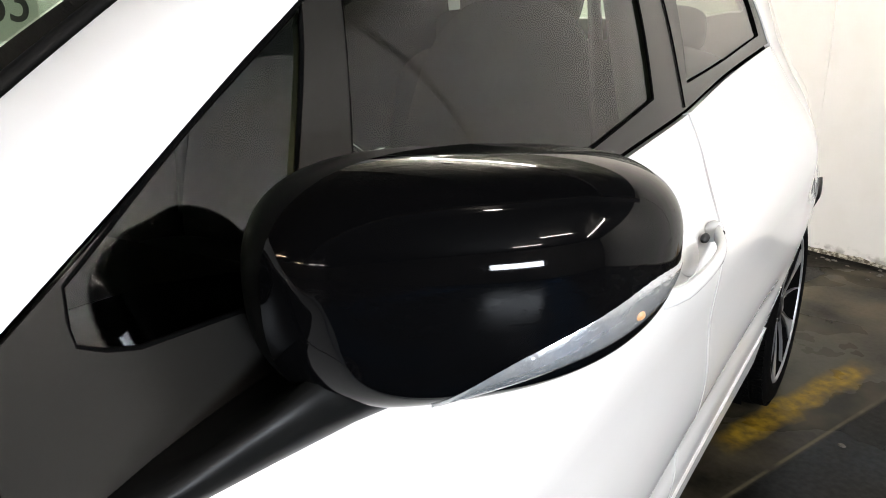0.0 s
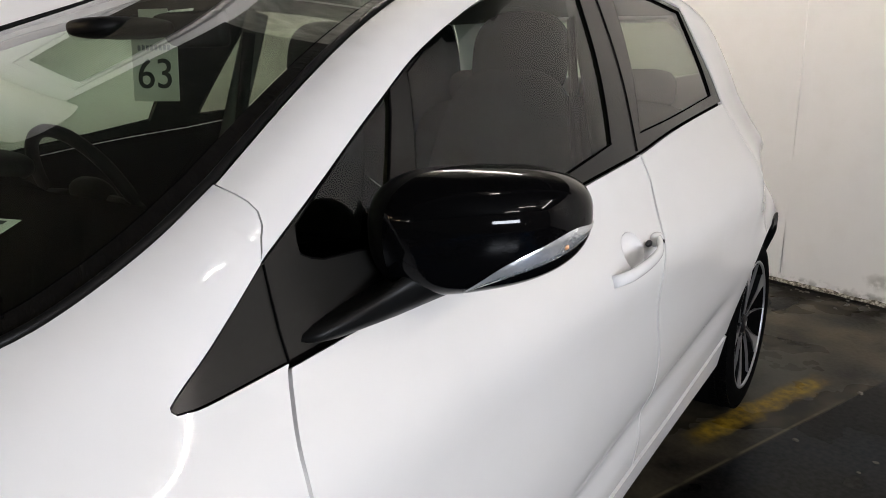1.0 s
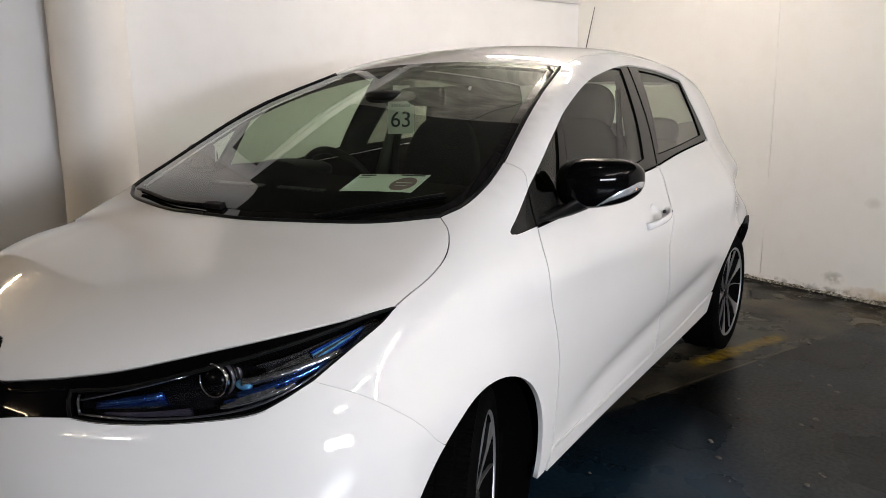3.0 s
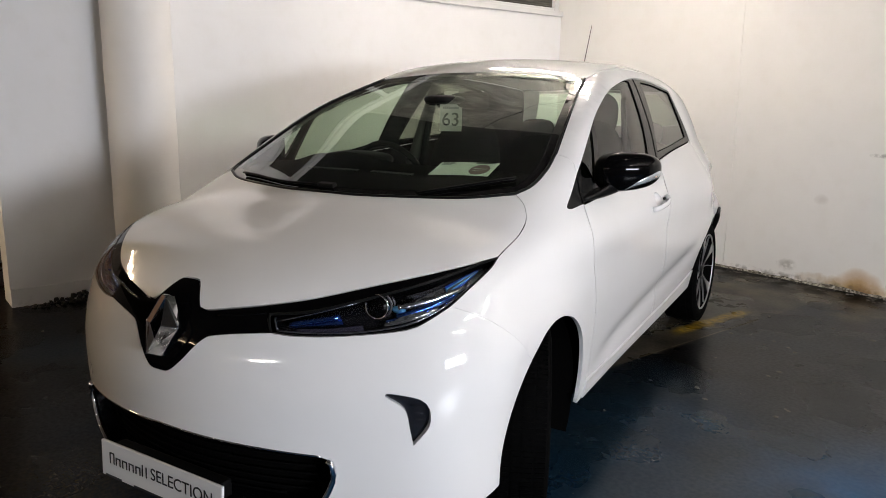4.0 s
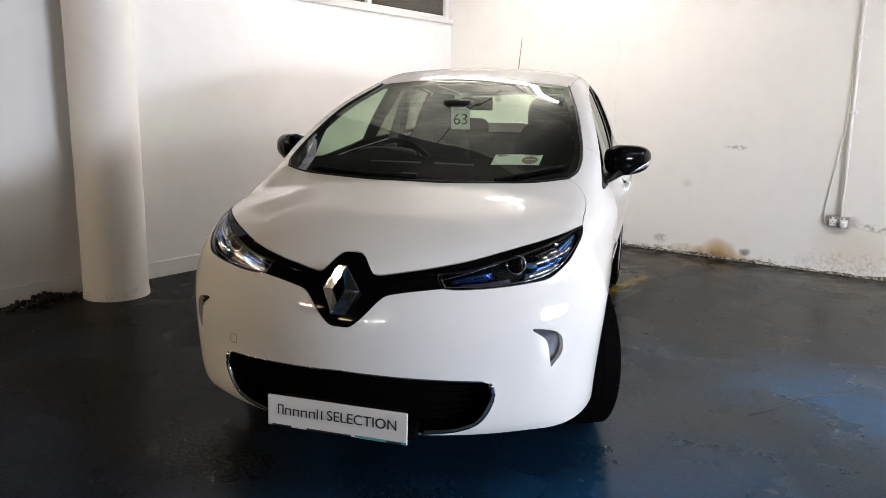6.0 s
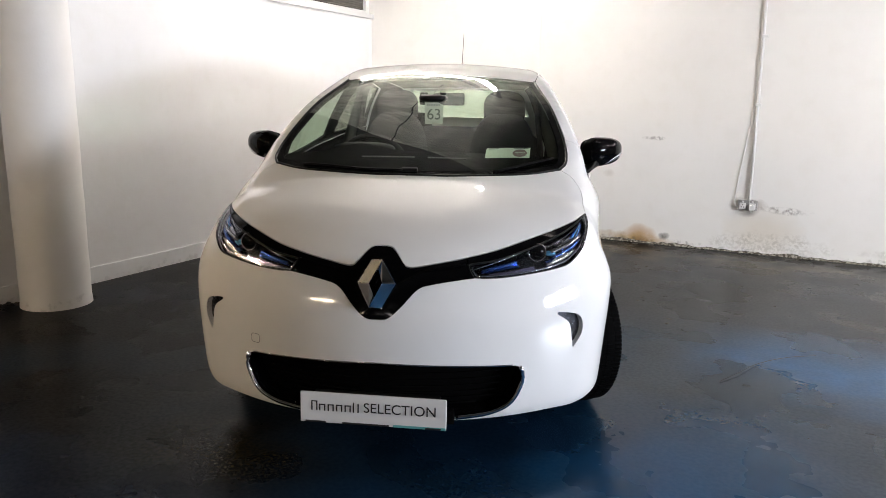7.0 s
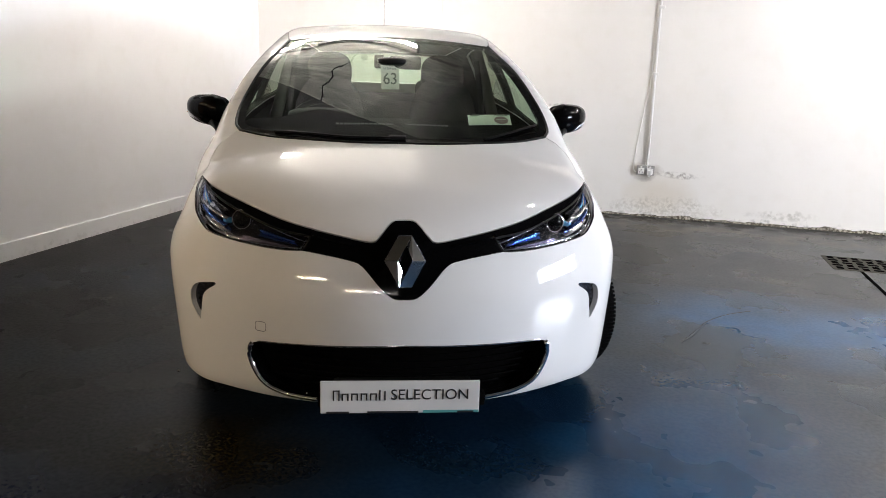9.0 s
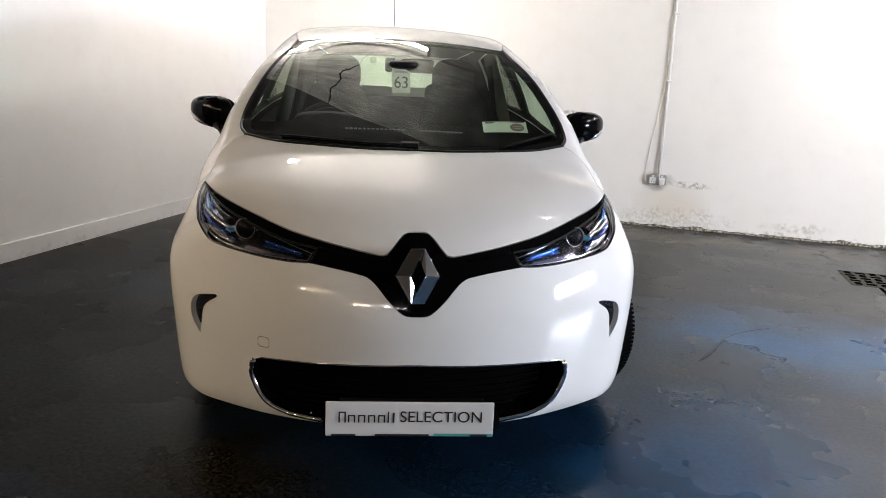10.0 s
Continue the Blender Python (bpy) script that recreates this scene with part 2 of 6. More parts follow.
def body(x, y, z):
    """Below zero inside the car body, above zero outside."""
    x = np.abs(x)
    front = step(z, 0.62, 0.9) * (1 - step(y, 0.4, 1.25))
    low = (0.5 + 0.65 * step(y, 0.6, 2.8)) * (1 - step(z, 0.7, 0.8)) + step(z, 0.7, 0.8)
    dip = np.exp(-((z - 0.345 - 0.115 * (y - 1.3)) / 0.045) ** 2) * step(y, 1.25, 1.7) * (1 - step(y, 2.75, 3.1))
    # the rear quarter draws in above the arch, under a soft shoulder
    waist = (0.035 * step(z, 0.93, 1.05) + 0.10 * np.exp(-((z - 0.865) / 0.1) ** 2)) * step(y, 3.05, 3.6)
    gx = x + waist + 0.014 * dip - (WIDE(y) + LEAN_IN(z) * low - 0.105 * front - 0.045 * step(y, 2.0, 3.1) * step(z, 0.95, 1.15))
    mid = np.clip(1 - (x / 0.72) ** 2, 0, 1)
    hood = HOOD(y - 0.12 * x * x) * (1 - mid) + CROWN(y - 0.12 * x * x) * mid - 0.10 * x * x - 0.10 * np.maximum(x - 0.35, 0) ** 2
    ys = y - 0.375 * x * x
    screen = 1.123 + 0.425 * (ys - 0.98) - 0.03 * (ys - 0.98) ** 2 + 0.026 * np.minimum(x / 0.6, 1.15) ** 2 * np.cos(np.clip((ys - 1.36) / 0.5, -1, 1) * math.pi / 2) ** 2
    roof = ROOF(y) - 0.12 * x * x
    top = smax(hood, smin(screen, roof, 0.06), 0.012)
    gz = (z - top) * 0.9
    gy = (NOSE(z) + 0.5 * x * x + 0.3 * np.maximum(x - 0.6, 0) ** 2 - y) * 0.9
    gr = (y - TAIL(z) + 0.35 * x * x) * 0.9
    f = smax(gx, gz, 0.085 - 0.04 * step(y, 1.0, 1.2) * (1 - step(y, 1.7, 2.2)))
    f = smax(f, gy, 0.14)
    f = smax(f, gr, 0.2)
    return smax(f, 0.17 - z, 0.05)
def cast(o, d, far=3.0):
    """Where rays from inside the body leave it."""
    o, d = np.asarray(o, float), np.asarray(d, float)
    lo, hi = np.zeros(len(o)), np.full(len(o), far)
    for _ in range(40):
        m = (lo + hi) / 2
        p = o + d * m[:, None]
        inside = body(p[:, 0], p[:, 1], p[:, 2]) < 0
        lo, hi = np.where(inside, m, lo), np.where(inside, hi, m)
    return o + d * ((lo + hi) / 2)[:, None]
def normal(p, e=0.002):
    g = np.stack([body(*(p + e * np.eye(3)[i]).T) - body(*(p - e * np.eye(3)[i]).T) for i in range(3)], 1)
    return g / np.maximum(np.linalg.norm(g, axis=1), 1e-9)[:, None]
AXIS, MID = 0.75, 1.3
def to_axis(p):
    return np.stack([p[:, 1], np.arctan2(p[:, 0], p[:, 2] - AXIS)], 1)
def from_axis(q):
    o = np.stack([0 * q[:, 0], q[:, 0], 0 * q[:, 0] + AXIS], 1)
    return cast(o, np.stack([np.sin(q[:, 1]), 0 * q[:, 0], np.cos(q[:, 1])], 1))
def to_front(p):
    return np.stack([np.arctan2(p[:, 0], MID - p[:, 1]), p[:, 2]], 1)
def from_front(q):
    o = np.stack([0 * q[:, 0], 0 * q[:, 0] + MID, q[:, 1]], 1)
    return cast(o, np.stack([np.sin(q[:, 0]), -np.cos(q[:, 0]), 0 * q[:, 0]], 1))


# ---------------------------------------------------------------- body panels
def to_top(p):
    return p[:, :2].copy()


def from_top(q):
    o = np.stack([q[:, 0], q[:, 1], 0 * q[:, 0] + 0.45], 1)
    return cast(o, np.tile([0.0, 0.0, 1.0], (len(q), 1)))


def to_rear(p):
    return np.stack([np.arctan2(p[:, 0], p[:, 1] - 2.6), p[:, 2]], 1)


def from_rear(q):
    o = np.stack([0 * q[:, 0], 0 * q[:, 0] + 2.6, q[:, 1]], 1)
    return cast(o, np.stack([np.sin(q[:, 0]), np.cos(q[:, 0]), 0 * q[:, 0]], 1))


WAYS = {"top": (to_top, from_top, (1, 1)), "axis": (to_axis, from_axis, (1, 0.6)), "front": (to_front, from_front, (1.2, 1)), "rear": (to_rear, from_rear, (1.3, 1))}


def line(*pts, step=0.014):
    """A smooth curve through a few points."""
    p = np.array(pts, float)
    if len(p) == 2:
        k = max(2, int(np.linalg.norm(p[1] - p[0]) / step))
        return p[0] + (p[1] - p[0]) * np.linspace(0, 1, k + 1)[:, None]
    e = np.vstack([2 * p[0] - p[1], p, 2 * p[-1] - p[-2]])
    out = []
    for i in range(len(p) - 1):
        a, b, c, d = e[i:i + 4]
        k = max(2, int(np.linalg.norm(c - b) / step))
        for t in np.arange(k) / k:
            out.append(0.5 * (2 * b + (c - a) * t + (2 * a - 5 * b + 4 * c - d) * t * t + (3 * b - a - 3 * c + d) * t ** 3))
    return np.array(out + [p[-1]])


def snap(p):
    """Draws points that lie near the body onto it."""
    p = np.array(p, float)
    for _ in range(8):
        p = p - normal(p) * body(*p.T)[:, None] * 0.9
    return p


def loop(*lines):
    """Joins curves, end to end, into one closed outline on the body."""
    lines = [snap(l) for l in lines]
    out = [lines[0][0]]
    for l in lines:
        for p in l:
            if np.linalg.norm(p - out[-1]) > 0.003:
                out.append(p)
    if np.linalg.norm(out[0] - out[-1]) < 0.004:
        out.pop()
    return np.array(out)


def flip(l):
    """The same curve on the car's other side, run backwards."""
    return (l * [-1, 1, 1])[::-1]


def arc(cy, cz, r, a0, a1, n=26, x=0.82):
    return np.array([(x, cy - r * math.cos(a), cz + r * math.sin(a)) for a in np.linspace(radians(a0), radians(a1), n)])


def inside(q, ring):
    x, y = q[:, :1], q[:, 1:]
    a, b = ring, np.roll(ring, -1, 0)
    up = (a[:, 1] > y) != (b[:, 1] > y)
    with np.errstate(divide="ignore", invalid="ignore"):
        cut = x < (b[:, 0] - a[:, 0]) * (y - a[:, 1]) / (b[:, 1] - a[:, 1]) + a[:, 0]
    return (up & cut).sum(1) % 2 == 1


def near(q, ring):
    a, d = ring, np.roll(ring, -1, 0) - ring
    w = q[:, None] - a
    t = np.clip((w * d).sum(2) / np.maximum((d * d).sum(1), 1e-12), 0, 1)
    return np.sqrt(((w - d * t[..., None]) ** 2).sum(2)).min(1)


def inset(ring, d):
    """Moves an outline inwards."""
    a = np.roll(ring, -1, 0) - np.roll(ring, 1, 0)
    area = (ring[:, 0] * np.roll(ring[:, 1], -1) - np.roll(ring[:, 0], -1) * ring[:, 1]).sum()
    nrm = np.stack([-a[:, 1], a[:, 0]], 1) / np.maximum(np.linalg.norm(a, axis=1), 1e-9)[:, None]
    return ring + nrm * (d if area > 0 else -d)


def sheet(outer, holes=(), way="axis", gap=0.002, depth=0.012, step=0.02, lift=0.0, hole_gap=-0.0005):
    """Fills an outline that lies on the body with a skin whose edges turn in."""
    to, back, scale = WAYS[way]
    scale = np.array(scale)
    rings = [inset(to(outer) * scale, gap)] + [inset(to(h) * scale, hole_gap) for h in holes]
    lo, hi = rings[0].min(0), rings[0].max(0)
    gx, gy = np.meshgrid(np.arange(lo[0], hi[0], step), np.arange(lo[1], hi[1], step))
    gx = gx + (np.arange(gx.shape[0]) % 2)[:, None] * step * 0.5
    q = np.stack([gx.ravel(), gy.ravel()], 1)
    keep = inside(q, rings[0]) & (near(q, rings[0]) > 0.45 * step)
    for h in rings[1:]:
        keep &= ~inside(q, h) & (near(q, h) > 0.45 * step)
    pts, edges = [], []
    for r in rings:
        s = len(pts)
        pts += [Vector(p) for p in r]
        edges += [(s + i, s + (i + 1) % len(r)) for i in range(len(r))]
    pts += [Vector(p) for p in q[keep]]
    v2, _, faces, *_ = mathutils.geometry.delaunay_2d_cdt(pts, edges, [], 0, 1e-6)
    v2 = np.array([tuple(v) for v in v2])
    f = np.array([t for t in faces if len(t) == 3])
    mid = v2[f].mean(1)
    ok = inside(mid, rings[0])
    for h in rings[1:]:
        ok &= ~inside(mid, h)
    f = f[ok]
    used = np.unique(f)
    again = np.full(len(v2), -1)
    again[used] = np.arange(len(used))
    f, v2 = again[f], v2[used]
    p = back(v2 / scale)
    nrm = normal(p)
    p = p + nrm * lift
    t = f[:1]
    way_out = np.einsum("ij,ij->i", np.cross(p[t[:, 1]] - p[t[:, 0]], p[t[:, 2]] - p[t[:, 0]]), nrm[t[:, 0]])
    if way_out[0] < 0:
        f = f[:, ::-1]
    faces = f.tolist()
    verts = p
    if depth:
        count = {}
        for a, b, c in faces:
            for e in ((a, b), (b, c), (c, a)):
                count[e] = 1
        rim = [e for e in count if (e[1], e[0]) not in count]
        base = len(verts)
        ids = sorted({i for e in rim for i in e})
        where = {i: base + k for k, i in enumerate(ids)}
        low = {i: base + len(ids) + k for k, i in enumerate(ids)}
        verts = np.vstack([p, p[ids], p[ids] - nrm[ids] * depth])
        faces += [(where[b], where[a], low[a], low[b]) for a, b in rim]
    return verts, faces


def panel(name, outer, material, parent, label="", both=True, **how):
    """One panel of the car, and its twin on the other side."""
    v, f = sheet(outer, **how)
    obs = [part(name, data(name, v, f, material, True), parent, label)]
    if both:
        obs.append(part(name, data(name, v * [-1, 1, 1], [tuple(t)[::-1] for t in f], material, True), parent, label))
    return obs


def thing(name, label, category, group="", kind="", m=None):
    ob = new(name)
    if m is not None:
        ob.matrix_world = m
    return tagged(ob, label, category, group, kind)

# ---------------------------------------------------------------- the car
car = thing("car", "white five-door electric hatchback with black mirror caps parked at an angle", "car")

# seams and outlines on the body's +x side
hood_nose = line((0, 0.148, 0.826), (0.030, 0.147, 0.824), (0.050, 0.134, 0.809), (0.083, 0.101, 0.771), (0.110, 0.092, 0.757), (0.20, 0.114, 0.771), (0.305, 0.152, 0.790), (0.43, 0.220, 0.817), (0.585, 0.357, 0.855), (0.683, 0.482, 0.871), (0.722, 0.57, 0.874), (0.742, 0.628, 0.879))
hood_side = line((0.742, 0.628, 0.879), (0.744, 0.69, 0.903), (0.744, 0.778, 0.931), (0.733, 0.848, 0.965), (0.701, 0.901, 1.004), (0.655, 0.934, 1.03))
screen_foot = line((0, 0.725, 1.01), (0.17, 0.735, 1.01), (0.37, 0.785, 1.016), (0.525, 0.845, 1.02), (0.655, 0.934, 1.03))
screen_low = line((0.655, 0.934, 1.03), (0.684, 1.003, 1.056), (0.69, 1.107, 1.10), (0.680, 1.205, 1.148))
screen_side = line((0.680, 1.205, 1.148), (0.630, 1.444, 1.276), (0.567, 1.712, 1.387), (0.535, 1.858, 1.437))
screen_top = line((0.535, 1.858, 1.434), (0.3, 1.85, 1.457), (0, 1.842, 1.466))
roof_side = line((0.535, 1.858, 1.434), (0.553, 2.1, 1.48), (0.555, 2.5, 1.50), (0.54, 2.9, 1.48), (0.51, 3.2, 1.45), (0.47, 3.40, 1.42))
roof_back = line((0.47, 3.40, 1.42), (0.3, 3.45, 1.43), (0, 3.47, 1.44))
tail_side = line((0.47, 3.40, 1.42), (0.53, 3.55, 1.28), (0.60, 3.68, 1.08), (0.64, 3.76, 0.9), (0.65, 3.80, 0.7), (0.65, 3.82, 0.5), (0.63, 3.78, 0.24))
lamp_low = line((0.335, 0.118, 0.722), (0.40, 0.138, 0.720), (0.49, 0.178, 0.724), (0.59, 0.24, 0.732), (0.662, 0.297, 0.742), (0.697, 0.339, 0.762), (0.723, 0.397, 0.787))
lamp_end = line((0.723, 0.397, 0.787), (0.739, 0.475, 0.823), (0.747, 0.571, 0.857), (0.742, 0.628, 0.879))
lamp_in = line((0.305, 0.152, 0.790), (0.312, 0.132, 0.75), (0.335, 0.118, 0.722))
wing_low = line((0, 0.022, 0.582), (0.030, 0.022, 0.583), (0.055, 0.025, 0.597), (0.089, 0.034, 0.630), (0.141, 0.056, 0.687), (0.19, 0.07, 0.704), (0.335, 0.118, 0.722))
seam = line((0.723, 0.397, 0.787), (0.775, 0.49, 0.725), (0.82, 0.62, 0.615), (0.82, 0.655, 0.590))
front_arch = arc(0.86, 0.315, 0.345, 53.5, 192)
bumper_arch = arc(0.86, 0.315, 0.345, -12, 53.5)
bumper_foot = line((0.80, 0.523, 0.243), (0.78, 0.45, 0.228), (0.70, 0.34, 0.217), (0.6, 0.25, 0.210), (0.4, 0.14, 0.198), (0.2, 0.06, 0.188), (0, 0.04, 0.184))
joint = line((0.680, 1.205, 1.148), (0.731, 1.211, 1.120), (0.747, 1.197, 1.100), (0.757, 1.185, 1.079))
window_front = line((0.757, 1.185, 1.079), (0.775, 1.105, 1.022), (0.784, 1.062, 0.996), (0.787, 1.053, 0.986), (0.789, 1.075, 0.978), (0.793, 1.18, 0.985))
window_top = line((0.757, 1.185, 1.079), (0.738, 1.283, 1.133), (0.706, 1.426, 1.210), (0.673, 1.587, 1.286), (0.638, 1.847, 1.378), (0.619, 2.090, 1.428), (0.602, 2.289, 1.449), (0.595, 2.463, 1.453), (0.590, 2.746, 1.441), (0.597, 3.01, 1.411))
window_back = line((0.597, 3.01, 1.411), (0.658, 3.035, 1.286), (0.716, 3.105, 1.132))
belt_back = line((0.716, 3.105, 1.132), (0.743, 2.57, 1.10), (0.766, 2.245, 1.072))
belt_front = line((0.766, 2.245, 1.072), (0.776, 1.9, 1.048), (0.79, 1.5, 1.008), (0.793, 1.18, 0.985))
door_front = line((0.793, 1.18, 0.985), (0.806, 1.170, 0.969), (0.838, 1.147, 0.908), (0.851, 1.153, 0.832), (0.841, 1.201, 0.720), (0.826, 1.245, 0.602), (0.813, 1.274, 0.453), (0.805, 1.288, 0.306))
door_back = line((0.766, 2.245, 1.072), (0.788, 2.262, 1.008), (0.842, 2.20, 0.91), (0.844, 2.18, 0.772), (0.805, 2.27, 0.56), (0.785, 2.27, 0.315))
sill_front = line((0.805, 1.288, 0.306), (0.79, 1.7, 0.296), (0.785, 2.27, 0.315))
sill_back = line((0.785, 2.27, 0.315), (0.785, 2.6, 0.335), (0.785, 3.075, 0.40))
rear_arch_front = arc(3.44, 0.315, 0.375, 13, 75)
door_tail = line((0.83, 3.343, 0.677), (0.845, 3.19, 0.80), (0.84, 3.15, 0.93), (0.77, 3.14, 1.06), (0.716, 3.105, 1.132))
rear_arch_back = arc(3.44, 0.315, 0.375, 75, 190)
quarter_foot = line((0.78, 3.81, 0.25), (0.73, 3.80, 0.24), (0.63, 3.78, 0.24))

# bonnet, bumper, wings, doors, roof
bonnet = panel("bonnet", loop(hood_nose, hood_side, screen_foot[::-1], flip(screen_foot)[::-1], flip(hood_side), flip(hood_nose)), PAINT, car, "glossy white bonnet", both=False, way="top", gap=0.0022)[0]

grille_edge = line((0, 0.011, 0.427), (0.25, 0.035, 0.416), (0.44, 0.1, 0.405), (0.49, 0.13, 0.400), (0.513, 0.145, 0.383), (0.514, 0.15, 0.334), (0.478, 0.143, 0.262), (0.421, 0.125, 0.228), (0.323, 0.091, 0.214), (0, 0.05, 0.205))
grille_ring = loop(grille_edge, flip(grille_edge))
drl_ring = loop(line((0.634, 0.222, 0.574), (0.638, 0.224, 0.581), (0.67, 0.25, 0.575), (0.707, 0.28, 0.562), (0.722, 0.296, 0.535), (0.722, 0.294, 0.488), (0.696, 0.263, 0.437)), line((0.696, 0.263, 0.437), (0.690, 0.256, 0.482), (0.678, 0.248, 0.538), (0.634, 0.222, 0.574)))
bumper_half = [wing_low, lamp_low, seam, bumper_arch[::-1], bumper_foot]
bumper = panel("front_bumper", loop(*bumper_half, *[flip(l) for l in bumper_half[::-1]]), PAINT, car, "white painted front bumper", both=False, way="front", depth=0.02, step=0.018, gap=0.0002,
               holes=[grille_ring, drl_ring, drl_ring * [-1, 1, 1]])[0]
fenders = panel("front_wing", loop(hood_side, screen_low, joint, window_front, door_front, line((0.805, 1.285, 0.310), (0.795, 1.245, 0.245)), front_arch[::-1], seam[::-1], lamp_end), PAINT, car, way="axis", depth=0.014, gap=0.0003)
cup_ring = from_axis(to_axis(np.array([(0.84, 2.035 + 0.047 * math.cos(a), 0.916 + 0.036 * math.sin(a)) for a in np.linspace(0, 2 * math.pi, 33)[:-1]])))
doors = panel("front_door", loop(door_front, sill_front, door_back[::-1], belt_front), PAINT, car, way="axis", gap=0.0042, depth=0.010, holes=[cup_ring])
rear_doors = panel("rear_door", loop(door_back, sill_back, rear_arch_front, door_tail, belt_back), PAINT, car, way="axis", gap=0.0042, depth=0.010)
side_frame = panel("side_frame", loop(screen_side, roof_side, tail_side, quarter_foot[::-1], rear_arch_back[::-1], door_tail, window_back[::-1], window_top[::-1], joint[::-1]), PAINT, car, "white roof pillars and rear quarter", way="axis", gap=0.0015, depth=0.014)
roof = panel("roof", loop(screen_top[::-1], roof_side, roof_back, flip(roof_back), flip(roof_side), flip(screen_top)), PAINT, car, "white roof panel", both=False, way="top", gap=0.0025)[0]
sills = panel("sill", loop(line((0.805, 1.288, 0.305), (0.79, 1.7, 0.295), (0.785, 2.25, 0.310)), line((0.785, 2.25, 0.310), (0.785, 2.6, 0.33), (0.785, 3.07, 0.395)),
                           line((0.785, 3.07, 0.395), (0.775, 3.05, 0.29)), line((0.775, 3.05, 0.29), (0.77, 2.6, 0.255), (0.77, 2.2, 0.24), (0.78, 1.6, 0.238), (0.79, 1.258, 0.242)), line((0.79, 1.258, 0.242), (0.805, 1.288, 0.305))), PAINT, car, "white lower sill strip", way="axis", lift=0.004)
rear_half = [line((0, 3.55, 1.405), (0.25, 3.55, 1.40), (0.40, 3.5, 1.385)), line((0.40, 3.5, 1.385), (0.47, 3.65, 1.15)), line((0.47, 3.65, 1.15), (0.3, 3.72, 1.115), (0, 3.75, 1.11))]
rear_window = loop(*rear_half, *[flip(l) for l in rear_half[::-1]])
tail_half = [line((0, 3.47, 1.44), (0.3, 3.45, 1.43), (0.47, 3.40, 1.42)), tail_side, line((0.63, 3.78, 0.24), (0.3, 3.97, 0.24), (0, 4.0, 0.24))]
tailgate = panel("tailgate", loop(*tail_half, *[flip(l) for l in tail_half[::-1]]), PAINT, car, "white tailgate and rear bumper", both=False, way="rear", step=0.04, holes=[rear_window])[0]
panel("rear_window", rear_window, PANE, tailgate, "green-tinted rear window", both=False, way="rear", gap=0.0, depth=0, step=0.04, lift=-0.004)
for ob in [bonnet, bumper, *fenders, *doors, *rear_doors, roof, *sills, tailgate]:
    tagged(ob, "" if "label" in ob else "white painted body panel")

# white painted jambs behind the shut lines of the doors
for sgn in (1, -1):
    for run in (door_front[6:], door_back[8:], door_tail[4:-14], sill_front, sill_back):
        p = from_axis(to_axis(run))
        part("door_jamb", pipe("door_jamb", (p - normal(p) * 0.013) * [sgn, 1, 1], 0.0075, PAINT, 8), car, "white painted door jamb")

# windscreen: black border and glass
screen_ring = loop(screen_foot, screen_low, screen_side, screen_top, flip(screen_top), flip(screen_side), flip(screen_low), flip(screen_foot))
glass_ring = inset(to_top(screen_ring), 0.042)
glass_ring = np.column_stack([glass_ring, np.full(len(glass_ring), 1.2)])
windscreen = panel("windscreen", glass_ring, SCREEN, car, "curved green-tinted windscreen", both=False, way="top", gap=0.0, depth=0, step=0.03)[0]
panel("windscreen_border", screen_ring, FRIT, windscreen, "black printed border of the glass", both=False, way="top", gap=0.003, depth=0.012, holes=[glass_ring], lift=-0.001)

# black weather strip along the sides and the foot of the glass
strip = np.vstack([screen_foot, screen_low[1:], screen_side[1:]])
for sgn in (1, -1):
    p = from_top(to_top(strip))
    n_in = normal(p)
    part("screen_strip", pipe("screen_strip", (p + n_in * 0.0015 - [0.006, 0, 0]) * [sgn, 1, 1], 0.0055, SATIN, 8), windscreen, "black rubber strip along the glass")

# side windows
quarter_ring = loop(line((0.694, 1.470, 1.230), (0.722, 1.346, 1.166), (0.748, 1.242, 1.106)), line((0.748, 1.242, 1.106), (0.762, 1.238, 1.080), (0.768, 1.27, 1.068)), line((0.768, 1.27, 1.068), (0.770, 1.375, 1.062)), line((0.770, 1.375, 1.062), (0.694, 1.470, 1.230)))
front_pane = loop(line((0.686, 1.518, 1.250), (0.650, 1.700, 1.335), (0.622, 1.958, 1.410), (0.612, 2.147, 1.436), (0.613, 2.215, 1.434)), line((0.613, 2.215, 1.434), (0.69, 2.165, 1.27), (0.758, 2.112, 1.105)), line((0.758, 2.112, 1.105), (0.768, 1.88, 1.074), (0.776, 1.6, 1.042), (0.776, 1.43, 1.03)), line((0.776, 1.43, 1.03), (0.686, 1.518, 1.250)))
rear_pane = loop(line((0.602, 2.43, 1.436), (0.60, 2.72, 1.426), (0.605, 2.985, 1.398)), line((0.605, 2.985, 1.398), (0.655, 2.99, 1.28), (0.708, 3.01, 1.155)), line((0.708, 3.01, 1.155), (0.735, 2.6, 1.127), (0.750, 2.29, 1.110)), line((0.750, 2.29, 1.110), (0.67, 2.37, 1.28), (0.602, 2.43, 1.436)))
trims = panel("window_surround", loop(window_top[::-1], window_front, belt_front[::-1], belt_back[::-1], window_back[::-1]), TRIM, car, "satin black window surround and pillar trim", way="axis", gap=0.0015, depth=0.012, lift=-0.003, holes=[quarter_ring, front_pane, rear_pane], step=0.018)
for name, ring, m, label in (("quarter_window", quarter_ring, PANE, "small fixed front quarter glass"), ("front_door_window", front_pane, PANE, "green-tinted front door glass"), ("rear_door_window", rear_pane, PRIVACY, "dark privacy glass")):
    panel(name, ring, m, car, label, way="axis", gap=0.0, depth=0, lift=-0.008, step=0.03)
